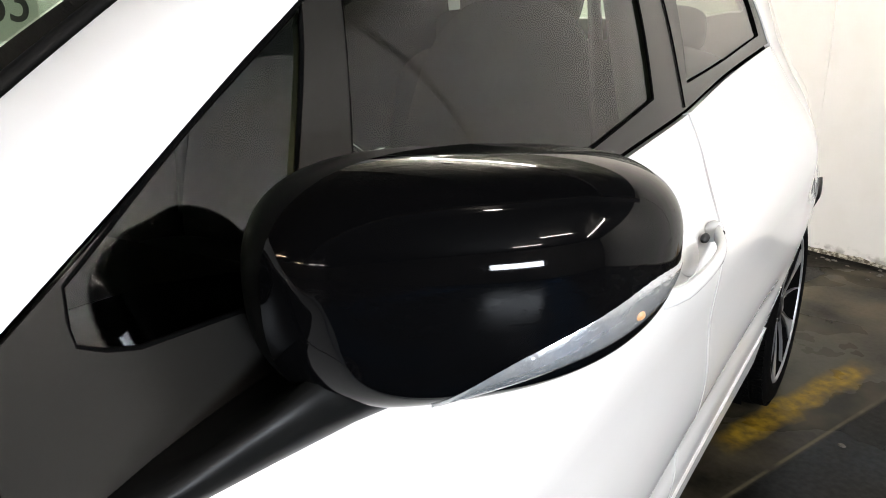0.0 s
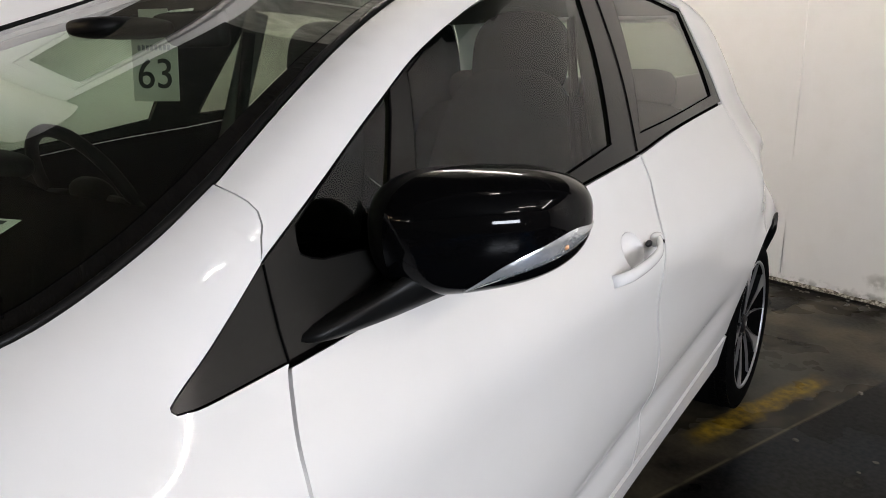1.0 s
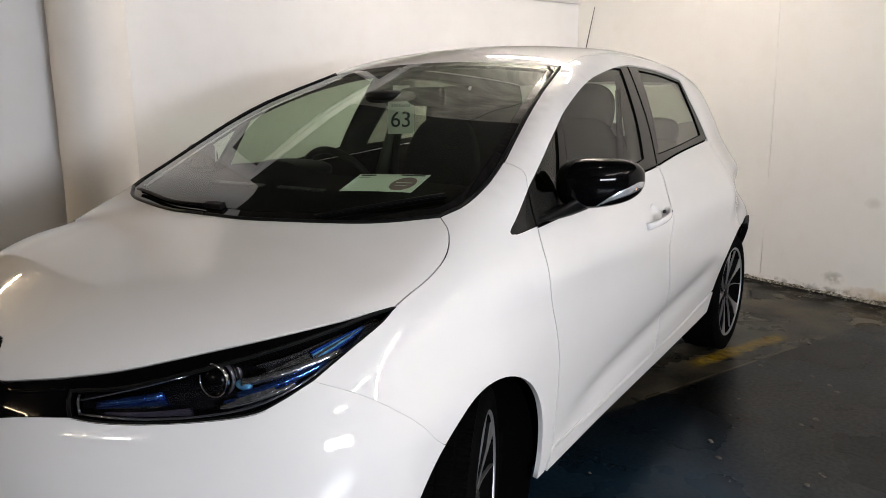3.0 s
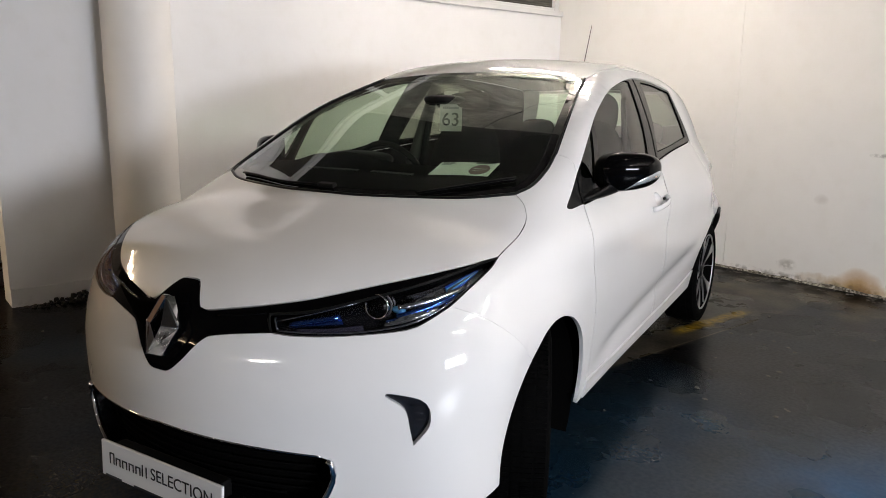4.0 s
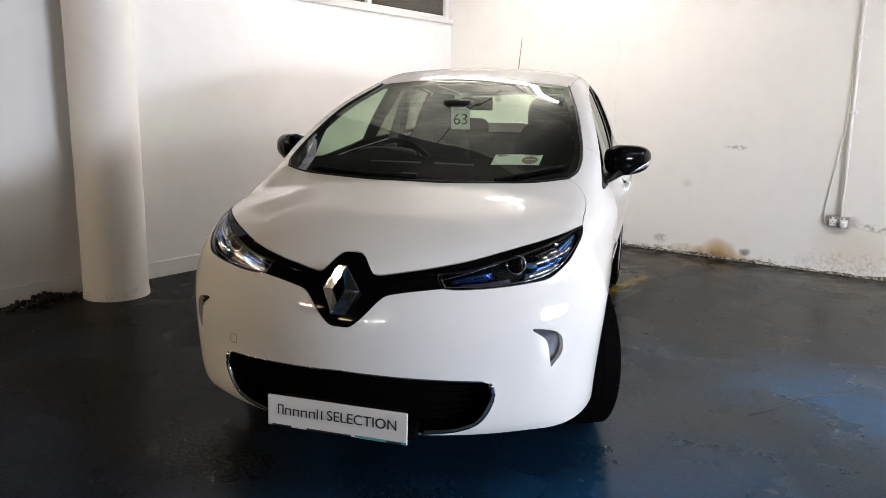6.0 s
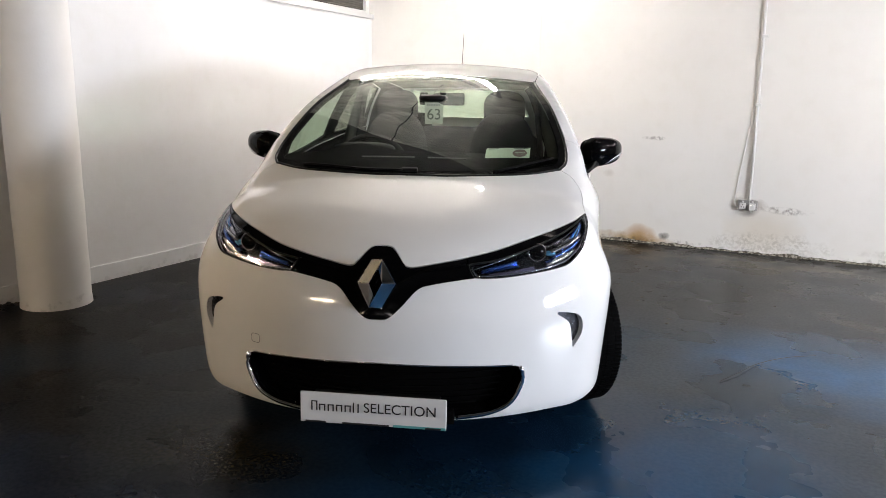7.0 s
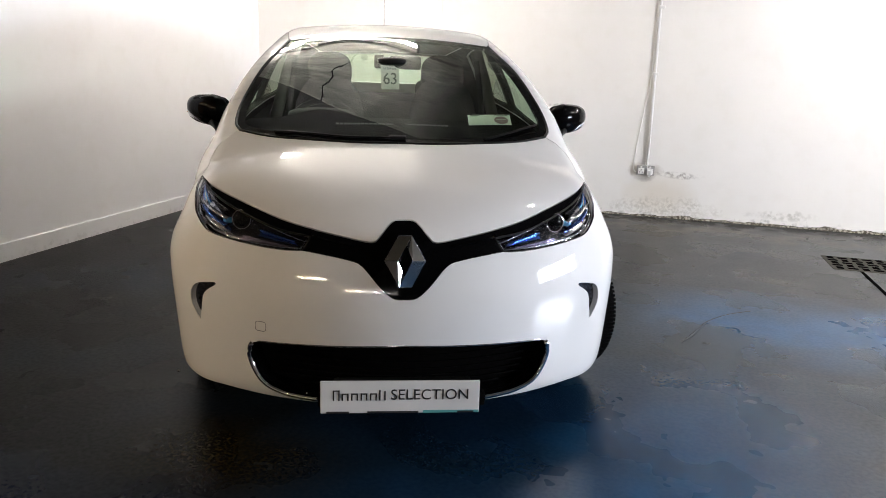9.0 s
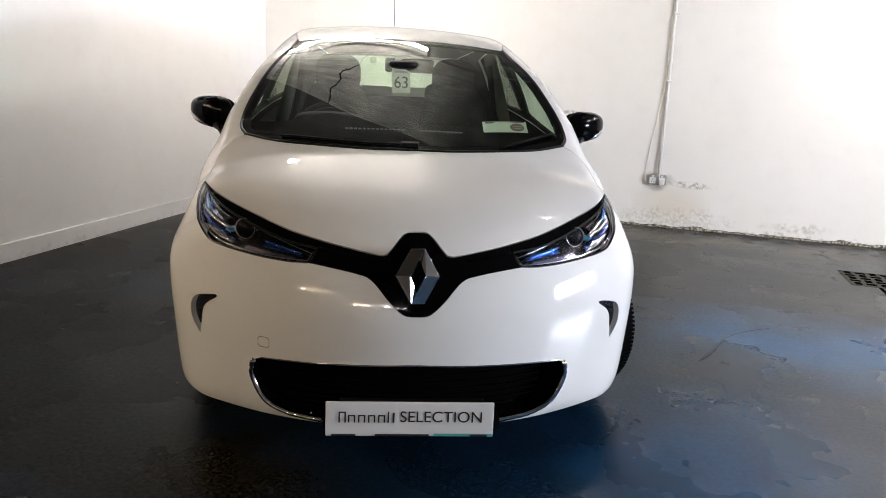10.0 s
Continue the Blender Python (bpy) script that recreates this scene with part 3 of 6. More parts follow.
for s, trim in zip((1, -1), trims):
    # shut lines of the pillar trim and the mirror triangle, the outer weather strip, the glass channel
    for a, b in (((0.757, 1.187, 1.078), (0.793, 1.182, 0.988)), ((0.602, 2.31, 1.447), (0.764, 2.24, 1.078))):
        ab = from_axis(to_axis(line(a, b, step=0.03)))
        part("trim_joint", pipe("trim_joint", (ab + normal(ab) * -0.0015) * [s, 1, 1], 0.0014, SHADOW, 6), trim)
    for ring_pts in (front_pane, rear_pane, quarter_ring):
        p = from_axis(to_axis(ring_pts))
        part("window_seal", pipe("window_seal", (p + normal(p) * -0.005) * [s, 1, 1], 0.0022, SHADOW, 6, True), trim, "black rubber window seal")

# nose: gloss black band, emblem, headlamps, running lights
wing_half = [hood_nose[:int(np.argmin(np.abs(hood_nose[:, 0] - 0.305))) + 1], lamp_in, wing_low[::-1]]
band = panel("nose_band", loop(*wing_half, *[flip(l) for l in wing_half[::-1]]), GLOSS, car, "gloss black nose band", both=False, way="front", gap=0.0015, depth=0.02, step=0.012)[0]
em = pose(0, 0.037, 0.709, -16, 0, 0) @ Matrix.Diagonal((1.02, 1, 1.13, 1))
# outer corners, then the corners of the opening; the band folds along its ridges
ev = [(-0.066, 0.004, 0.0), (-0.021, 0.004, 0.073), (0.019, -0.016, 0.073), (0.066, 0.004, 0.0), (0.021, 0.004, -0.075), (-0.019, -0.016, -0.075),
      (-0.023, -0.018, 0.0), (0.005, -0.006, 0.042), (0.023, -0.018, 0.0), (-0.004, -0.006, -0.042)]
ef = [(0, 1, 2, 6), (2, 3, 8, 7), (2, 7, 6), (3, 4, 5, 8), (5, 0, 6, 9), (5, 9, 8)]
ev += [(x * 1.02, 0.014, z * 1.02) for x, y, z in ev[:6]] + [(x, 0.008, z) for x, y, z in ev[6:]]
ef += [(i, 10 + i, 10 + (i + 1) % 6, (i + 1) % 6) for i in range(6)] + [(6 + i, 6 + (i + 1) % 4, 16 + (i + 1) % 4, 16 + i) for i in range(4)]
emblem = part("emblem", data("emblem", ev, ef, CHROME), band, "chrome diamond-shaped badge", em)
for ring in ((0, 1, 2, 3, 4, 5), (6, 7, 8, 9)):
    part("emblem_edge", pipe("emblem_edge", [ev[i] for i in ring], 0.0011, SILVER, 6, True), emblem, "bright polished edge")
for a, b in ((2, 7), (5, 9), (0, 6), (3, 8)):
    part("emblem_edge", pipe("emblem_edge", [ev[a], ev[b]], 0.0009, SILVER, 6), emblem, "bright polished edge")
field = line((0, 0.1, 0.801), (0.028, 0.1, 0.799), (0.068, 0.06, 0.745), (0.10, 0.05, 0.70), (0.075, 0.04, 0.645), (0.045, 0.03, 0.605), (0, 0.02, 0.600))
v, f = sheet(loop(field, flip(field)), way="front", gap=0, depth=0.008, step=0.012, lift=0.005)
part("badge_field", data("badge_field", v, f, GLOSS, True), band, "raised gloss black badge field")
bars_at = from_front(to_front(line((0.16, 0.1, 0.745), (0.22, 0.11, 0.752), (0.30, 0.14, 0.765))))
for s in (1, -1):
    part("band_ridge", pipe("band_ridge", (bars_at + normal(bars_at) * 0.002) * [s, 1, 1], 0.004, GLOSS, 8), band, "fine raised ridge")

lens_top = line((0.312, 0.138, 0.768), (0.43, 0.195, 0.783), (0.58, 0.325, 0.820), (0.68, 0.46, 0.852), (0.738, 0.622, 0.877))
lamp_all = loop(hood_nose[int(np.argmin(np.abs(hood_nose[:, 0] - 0.305))):], lamp_end[::-1], lamp_low[::-1], lamp_in[::-1])
lens_ring = loop(lens_top, lamp_end[::-1], lamp_low[::-1], line((0.335, 0.118, 0.722), (0.318, 0.128, 0.745), (0.312, 0.138, 0.768)))
shells = panel("headlamp", lamp_all, BEZEL, car, "swept-back headlamp with clear lens", way="front", gap=0.0015, depth=0.03, step=0.012, lift=-0.045)
for s, shell in zip((1, -1), shells):
    sgn = [s, 1, 1]
    order = lambda fs: fs if s > 0 else [tuple(t)[::-1] for t in fs]
    v, f = sheet(lens_ring, way="front", gap=0.002, depth=0.006, step=0.016)
    part("lens", data("lens", v * sgn, order(f), LENS, True), shell, "clear curved headlamp lens")
    v, f = sheet(loop(hood_nose[int(np.argmin(np.abs(hood_nose[:, 0] - 0.305))):], lens_top[::-1]), way="front", gap=0.001, depth=0.035, step=0.014, lift=-0.001)
    part("brow", data("brow", v * sgn, order(f), GLOSS, True), shell, "gloss black brow strip above the lens")
    rim = from_front(to_front(lens_ring))
    part("lens_seal", pipe("lens_seal", (rim - normal(rim) * 0.004) * sgn, 0.0045, DARK, 6, True), shell)
    c = Vector((0.553 * s, 0.300, 0.786))
    aim = pose(c.x, c.y, c.z, 4, 0, 180 + 12 * s) @ pose(0, 0, 0, -90, 0, 0)
    part("projector_ring", lathe("projector_ring", [(-0.004, 0.0345), (0.004, 0.0345), (0.006, 0.0330), (0.004, 0.0300), (-0.004, 0.0285)], CHROME, 40, "z"), shell, "chrome ring of the projector", aim)
    for k in range(3):
        back = -0.014 - 0.011 * k
        part("projector_collar", lathe("projector_collar", [(back - 0.004, 0.037), (back + 0.003, 0.037), (back + 0.004, 0.036), (back + 0.003, 0.033), (back - 0.004, 0.033)], BEZEL if k % 2 else BOWL, 40, "z"), shell, "ribbed dark projector barrel", aim)
    part("projector", soft_solid("projector", (0, 0, 0), (0.029, 0.029, 0.015), GLOSS, 2, n=14), shell, "dark glass projector lens", aim)
    # silvered bowl round the outer end, dark bezel towards the nose
    v, f = sheet(loop(line((0.62, 0.37, 0.83), (0.68, 0.46, 0.847), (0.733, 0.61, 0.872)), line((0.733, 0.61, 0.872), (0.738, 0.56, 0.855), (0.727, 0.47, 0.826), (0.708, 0.392, 0.79)), line((0.708, 0.392, 0.79), (0.68, 0.33, 0.765), (0.625, 0.262, 0.742)), line((0.625, 0.262, 0.742), (0.64, 0.33, 0.79), (0.62, 0.37, 0.83))), way="front", gap=0.001, depth=0.0, step=0.014, lift=-0.036)
    part("reflector_bowl", data("reflector_bowl", v * sgn, order(f), SMOKED, True), shell, "dull silver reflector bowl")
    for lo_e, hi_e, m, deep in ((((0.365, 0.14, 0.742), (0.42, 0.17, 0.748), (0.50, 0.21, 0.758)), ((0.365, 0.14, 0.757), (0.42, 0.17, 0.772), (0.49, 0.21, 0.788)), REFLECTOR, -0.030),
                               (((0.39, 0.15, 0.729), (0.47, 0.185, 0.732), (0.56, 0.23, 0.740)), ((0.39, 0.15, 0.738), (0.47, 0.185, 0.744), (0.55, 0.23, 0.756)), LILAC, -0.022),
                               (((0.625, 0.285, 0.760), (0.655, 0.315, 0.770), (0.675, 0.345, 0.782)), ((0.62, 0.285, 0.771), (0.645, 0.315, 0.783), (0.665, 0.345, 0.795)), GLINT, -0.020),
                               (((0.64, 0.345, 0.797), (0.67, 0.385, 0.806), (0.69, 0.43, 0.822)), ((0.632, 0.345, 0.808), (0.655, 0.385, 0.821), (0.68, 0.43, 0.836)), GLINT, -0.026),
                               (((0.60, 0.27, 0.752), (0.66, 0.33, 0.772), (0.70, 0.40, 0.797)), ((0.60, 0.27, 0.772), (0.655, 0.33, 0.79), (0.69, 0.40, 0.812)), REFLECTOR, -0.030),
                               (((0.61, 0.36, 0.806), (0.66, 0.42, 0.824), (0.71, 0.52, 0.846)), ((0.61, 0.36, 0.812), (0.66, 0.42, 0.832), (0.705, 0.52, 0.855)), GLINT, -0.024)):
        v, f = sheet(loop(line(*lo_e), line(lo_e[-1], hi_e[-1]), line(*hi_e[::-1]), line(hi_e[0], lo_e[0])), way="front", gap=0.0005, depth=0.012, step=0.012, lift=deep)
        part("reflector_blade", data("reflector_blade", v * sgn, order(f), m, True), shell, "shiny reflector blade")
    for ends, r, m in ((((0.37, 0.14, 0.75), (0.43, 0.175, 0.762), (0.49, 0.21, 0.775)), 0.008, REFLECTOR), (((0.60, 0.33, 0.80), (0.66, 0.40, 0.818), (0.71, 0.50, 0.842)), 0.009, GLINT), (((0.615, 0.30, 0.778), (0.67, 0.37, 0.80), (0.712, 0.46, 0.828)), 0.008, REFLECTOR), (((0.60, 0.265, 0.757), (0.66, 0.32, 0.775), (0.695, 0.38, 0.795)), 0.006, GLINT)):
        p = from_front(to_front(line(*ends, step=0.02)))
        part("light_guide", pipe("light_guide", (p - normal(p) * 0.026) * sgn, r, m, 10), shell, "rounded shiny light guide")
    # the tip of the bowl: narrow blades side by side, reflected daylight in their blue
    tip_top = np.array([(0.682, 0.435, 0.828), (0.705, 0.50, 0.847), (0.722, 0.555, 0.860)])
    tip_low = np.array([(0.706, 0.435, 0.815), (0.719, 0.50, 0.837), (0.7235, 0.555, 0.857)])
    for k, m in enumerate((DEEP, CYAN, GLINT, CYAN, DEEP)):
        hi_e, lo_e = tip_top + (tip_low - tip_top) * (k / 5), tip_top + (tip_low - tip_top) * ((k + 0.86) / 5)
        v, f = sheet(loop(line(*hi_e), line(hi_e[-1], lo_e[-1]), line(*lo_e[::-1]), line(lo_e[0], hi_e[0])), way="front", gap=0.0, depth=0.008, step=0.012, lift=-0.018 - 0.002 * (k % 2))
        part("glint_blade", data("glint_blade", v * sgn, order(f), m, True), shell, "narrow reflector blade, reflected daylight in its colour")
    # cyan spots painted for the daylight glints beside the projector
    for at, size in (((0.612, 0.315, 0.800), 0.013), ((0.635, 0.305, 0.785), 0.008)):
        p = from_front(to_front(np.array([at])))
        p = (p - normal(p) * 0.034)[0] * sgn
        part("glint_spot", soft_solid("glint_spot", p, (size * 1.6, size, size * 0.8), CYAN, 2, n=12), shell, "small reflector coloured as a cyan glint of daylight")
    for ends, r in ((((0.335, 0.13, 0.752), (0.43, 0.18, 0.778), (0.52, 0.25, 0.806)), 0.0022), (((0.345, 0.125, 0.729), (0.45, 0.168, 0.729), (0.56, 0.225, 0.737), (0.65, 0.295, 0.755), (0.70, 0.37, 0.785), (0.725, 0.47, 0.827), (0.736, 0.57, 0.86)), 0.0026), (((0.327, 0.135, 0.762), (0.333, 0.13, 0.745), (0.345, 0.125, 0.731)), 0.003)):
        p = from_front(to_front(line(*ends, step=0.03)))
        part("trim_strip", pipe("trim_strip", (p - normal(p) * 0.014) * sgn, r, SILVER, 6), shell, "fine silver strip inside the lens")
drls = panel("running_light", drl_ring, LENS, bumper, "crescent daytime running light", way="front", gap=0.001, depth=0.004, step=0.01, lift=-0.001)
for s, d in zip((1, -1), drls):
    v, f = sheet(drl_ring, way="front", gap=0.0, depth=0.02, step=0.012, lift=-0.020)
    part("running_light_bowl", data("running_light_bowl", v * [s, 1, 1], f if s > 0 else [tuple(t)[::-1] for t in f], SMOKED, True), d, "smoky silver bowl with fine ribs")
    for k in range(6):
        a = Vector((0.672 + 0.006 * math.sin(k * 0.5), 0.262 + k * 0.002, 0.561 - k * 0.019))
        w = 0.034 - 0.003 * k
        part("light_rib", block("light_rib", (-w / 2, -0.003, -0.002), (w / 2, 0.003, 0.002), BEZEL if k % 2 else SMOKED, 0.001), d, "", pose((a.x + 0.022) * s, a.y + 0.012, a.z, 0, 12, 42 * s))

# grille, chrome rim, number plate
v, f = sheet(grille_ring, way="front", gap=-0.006, depth=0, step=0.03, lift=-0.07)
grille = part("lower_grille", data("lower_grille", v, f, SHADOW, True), bumper, "deep black lower air intake")
gr = from_front(to_front(grille_ring))
gn = normal(gr)
k = len(gr)
wall = [(i, (i + 1) % k, k + (i + 1) % k, k + i) for i in range(k)]
part("grille_frame", data("grille_frame", np.vstack([gr - gn * 0.002, gr - gn * 0.075]), wall, GLOSS, True), grille, "gloss black inner frame")
for z in np.arange(0.235, 0.42, 0.026):
    w = 0.36 if z < 0.25 else 0.46
    p = from_front(to_front(line((-w, 0.12, z), (0, 0.03, z), (w, 0.12, z), step=0.04)))
    part("grille_slat", pipe("grille_slat", p - normal(p) * 0.055, 0.004, SHADOW, 6), grille)
low = [p for p in grille_edge if p[2] < 0.4 and p[0] > 0.27]
for s in (1, -1):
    p = from_front(to_front(np.array(low)))
    part("chrome_rim", pipe("chrome_rim", (p + normal(p) * 0.001) * [s, 1, 1], 0.0095, CHROME, 10), grille, "polished chrome rim of the intake")
    p = from_front(to_front(np.array([q for q in grille_edge if q[2] >= 0.395])))
    part("chrome_line", pipe("chrome_line", (p - normal(p) * 0.002) * [s, 1, 1], 0.0036, CHROME, 8), grille, "thin chrome line along the intake's top")
    part("plate_bracket", block("plate_bracket", (-0.022, 0.006, -0.030), (0.022, 0.05, 0.02), SHADOW, 0.006), bumper, "black number plate bracket", pose(0.262 * s, 0.018, 0.235, 0, 0, 12 * s))
plate = part("number_plate", block("number_plate", (-0.264, -0.004, 0.198), (0.264, 0.006, 0.311), PLATE, 0.003), bumper, "white dealer plate with dark lettering", pose(-0.008, -0.004, -0.003, -2, 0, -0.8))
part("plate_backing", block("plate_backing", (-0.23, 0.008, 0.19), (0.23, 0.06, 0.30), DARK, 0.005), bumper)
tow = from_front(np.array([to_front(np.array([[-0.475, 0.124, 0.458]]))[0] + 0.016 * np.array([math.copysign(abs(math.cos(a)) ** 0.5, math.cos(a)), math.copysign(abs(math.sin(a)) ** 0.5, math.sin(a)) * 1.05]) for a in np.linspace(0, 2 * math.pi, 36)[:-1]]))
part("tow_eye_cover", pipe("tow_eye_cover", tow, 0.0012, GREY_INK, 5, True), bumper, "thin square joint of the towing eye cover")
words = part("plate_word", text_data("plate_word", "SELECTION", 0.052, INK), plate, "printed capital letters", pose(0.098, -0.0048, 0.262, 90, 0, 0) @ Matrix.Diagonal((0.99, 1, 1, 1)))
for x, w, h in ((-0.212, 0.018, 0.036), (-0.183, 0.018, 0.025), (-0.152, 0.018, 0.025), (-0.121, 0.018, 0.025), (-0.090, 0.018, 0.025), (-0.069, 0.0, 0.037), (-0.052, 0.0, 0.033)):
    for dx in ((-w / 2, w / 2) if w else (0,)):
        part("plate_mark", block("plate_mark", (x + dx - 0.0024, -0.0052, 0.244), (x + dx + 0.0024, -0.0042, 0.244 + h), INK, 0), plate, "plain dark stroke")
    if w:
        part("plate_mark", block("plate_mark", (x - w / 2 + 0.0022, -0.0052, 0.244 + h - 0.004), (x + w / 2 - 0.0022, -0.0042, 0.244 + h), INK, 0), plate, "plain dark stroke")
for x0, x1, m in ((-0.245, -0.17, INK), (-0.11, 0.06, INK), (0.075, 0.262, TEAL), (0.19, 0.245, INK)):
    part("plate_mark", block("plate_mark", (x0, -0.0052 - (0.0006 if m is INK else 0), 0.199), (x1, -0.0042, 0.2055 if m is INK else 0.208), m, 0), plate, "plain bar along the plate foot")

# wheels
def wheel(x, y, turn):
    hub = thing("wheel", "", "")
    hub.parent = car
    hub.matrix_local = pose(x, y, 0.312, 0, 0, turn)
    tagged(hub, "alloy wheel with black and machined spokes")
    out = 1 if x > 0 else -1
    prof = [(-0.085, 0.225), (-0.098, 0.240), (-0.102, 0.265), (-0.096, 0.292), (-0.080, 0.307), (-0.04, 0.311), (0.04, 0.311), (0.080, 0.307), (0.096, 0.292), (0.102, 0.265), (0.098, 0.240), (0.085, 0.225)]
    tyre = part("tyre", lathe("tyre", prof, RUBBER, 96), hub, "worn black rubber tyre")
    side = Matrix.Diagonal((out, 1, 1, 1))
    part("rim", lathe("rim", [(-0.08, 0.20), (0.088, 0.236), (0.092, 0.235), (0.089, 0.222), (0.06, 0.214), (0.02, 0.195)], SHADOW, 72), hub, "black alloy rim", side)
    part("rim_lip", lathe("rim_lip", [(0.0905, 0.2385), (0.0955, 0.236), (0.0965, 0.231), (0.0945, 0.2265), (0.0900, 0.2255)], ALLOY, 72), hub, "bright machined rim lip", side)
    part("brake_disc", lathe("brake_disc", [(0.0, 0.03), (0.0, 0.13), (0.012, 0.13), (0.012, 0.03)], SHADOW, 40), hub, "", side)
    part("hub_cap", lathe("hub_cap", [(0.066, 0.038), (0.076, 0.034), (0.079, 0.02), (0.080, 0.0005)], ALLOY_BLACK, 32), hub, "", side)
    def bar(name, rows, thick, m):
        """A swept spoke from rows of place outwards, across from, across to and radius."""
        k = len(rows)
        v = [(x0 - d, y0, r) for d in (0, thick) for x0, y0, y1, r in rows] + [(x0 - d, y1, r) for d in (0, thick) for x0, y0, y1, r in rows]
        f = []
        for i in range(k - 1):
            f += [(i, 2 * k + i, 2 * k + i + 1, i + 1), (k + i, k + i + 1, 3 * k + i + 1, 3 * k + i), (i, i + 1, k + i + 1, k + i), (2 * k + i, 3 * k + i, 3 * k + i + 1, 2 * k + i + 1)]
        f += [(0, k, 3 * k, 2 * k), (k - 1, 3 * k - 1, 4 * k - 1, 2 * k - 1)]
        return data(name, v, f, m)
    spoke = bar("spoke", ((0.066, -0.026, 0.026, 0.026), (0.074, -0.012, 0.014, 0.075), (0.083, -0.012, 0.024, 0.15), (0.088, -0.026, 0.046, 0.226)), 0.028, ALLOY_BLACK)
    face = bar("spoke_face", ((0.072, 0.000, 0.003, 0.045), (0.0785, -0.001, 0.005, 0.095), (0.0865, -0.008, 0.018, 0.16), (0.0915, -0.024, 0.044, 0.2275)), 0.006, ALLOY)
    rib = bar("spoke_rib", ((0.072, -0.014, -0.0115, 0.034), (0.077, -0.020, -0.0175, 0.085), (0.085, -0.014, -0.0115, 0.15), (0.0915, 0.004, 0.0070, 0.2275)), 0.010, ALLOY)
    for i in range(5):
        sp = part("spoke", spoke, hub, "black spoke with bright machined face", side @ pose(0, 0, 0, 72 * i + 18, 0, 0))
        part("spoke_face", face, sp, "bright machined spoke face")
        part("spoke_rib", rib, sp, "thin machined rib between the spokes", pose(0, 0, 0, 36, 0, 0))
    for i in range(5):
        part("wheel_bolt", lathe("wheel_bolt", [(0.05, 0.009), (0.07, 0.009), (0.074, 0.004), (0.074, 0.0003)], ALLOY_BLACK, 10), hub, "", side @ pose(0, 0.05 * math.cos(i * 1.257), 0.05 * math.sin(i * 1.257)))
    part("hub_emblem", lathe("hub_emblem", [(0.0795, 0.012), (0.081, 0.010), (0.0812, 0.0004)], ALLOY, 4), hub, "small bright centre mark", side)
    # tread: rows of blocks round the tyre
    tv, tf = [], []
    for i in range(112):
        a = 2 * math.pi * i / 112
        for j, (x0, x1) in enumerate(((-0.088, -0.058), (-0.05, -0.018), (-0.012, 0.012), (0.018, 0.05), (0.058, 0.088))):
            s = len(tv)
            off = 0.018 * abs(j - 2) * 0.5
            for r in (0.303, 0.3145 if 0 < j < 4 else 0.3112):
                for xx, aa in ((x0, a), (x1, a + (off if j > 2 else -off) * 0.3), (x1, a + 0.036 + (off if j > 2 else -off) * 0.3), (x0, a + 0.036)):
                    tv.append((xx, r * math.cos(aa), r * math.sin(aa)))
            tf += [(s + 4, s + 5, s + 6, s + 7), (s, s + 1, s + 5, s + 4), (s + 1, s + 2, s + 6, s + 5), (s + 2, s + 3, s + 7, s + 6), (s + 3, s, s + 4, s + 7)]
    part("tread", data("tread", tv, tf, RUBBER), tyre)
    return hub


for x, y, turn in ((0.722, 0.86, 24), (-0.722, 0.86, 24), (0.70, 3.44, 0), (-0.70, 3.44, 0)):
    wheel(x, y, turn)
for s in (1, -1):
    for cy, r in ((0.86, 0.355), (3.44, 0.385)):
        a = np.linspace(radians(-30), radians(210), 40)
        ring_o = np.array([(0.78 if cy < 2 else 0.75, cy - r * math.cos(t), 0.315 + r * math.sin(t)) for t in a])
        ring_i = ring_o * [0, 1, 1] + [0.45, 0, 0]
        n = len(a)
        cap = [(0.45, cy, 0.3)]
        fs = [(i, i + 1, n + i + 1, n + i) for i in range(n - 1)] + [(n + i, n + i + 1, 2 * n) for i in range(n - 1)]
        part("arch_liner", data("arch_liner", np.vstack([ring_o, ring_i, cap]) * [s, 1, 1], fs, SHADOW, True), car, "black wheel arch liner")
    # black panel over the body's edge, standing for the arch liner seen there
    flap = loop(arc(3.44, 0.315, 0.368, 84, 146), line((0.80, 3.745, 0.521), (0.79, 3.80, 0.50)), line((0.79, 3.80, 0.50), (0.80, 3.815, 0.58), (0.81, 3.74, 0.665), (0.82, 3.60, 0.705), (0.82, 3.48, 0.705), (0.82, 3.402, 0.681)))
    v, f = sheet(flap, way="axis", gap=0.0, depth=0.03, step=0.014, lift=0.007)
    part("arch_edge_panel", data("arch_edge_panel", v * [s, 1, 1], f if s > 0 else [tuple(t)[::-1] for t in f], DARK, True), car, "black panel laid over the rear edge of the wheel arch")
part("underbody", block("underbody", (-0.68, 0.50, 0.175), (0.68, 3.65, 0.30), SHADOW, 0.03), car, "dark underbody tray")
part("nose_tray", block("nose_tray", (-0.45, 0.24, 0.178), (0.45, 0.50, 0.20), SHADOW, 0.01), car)

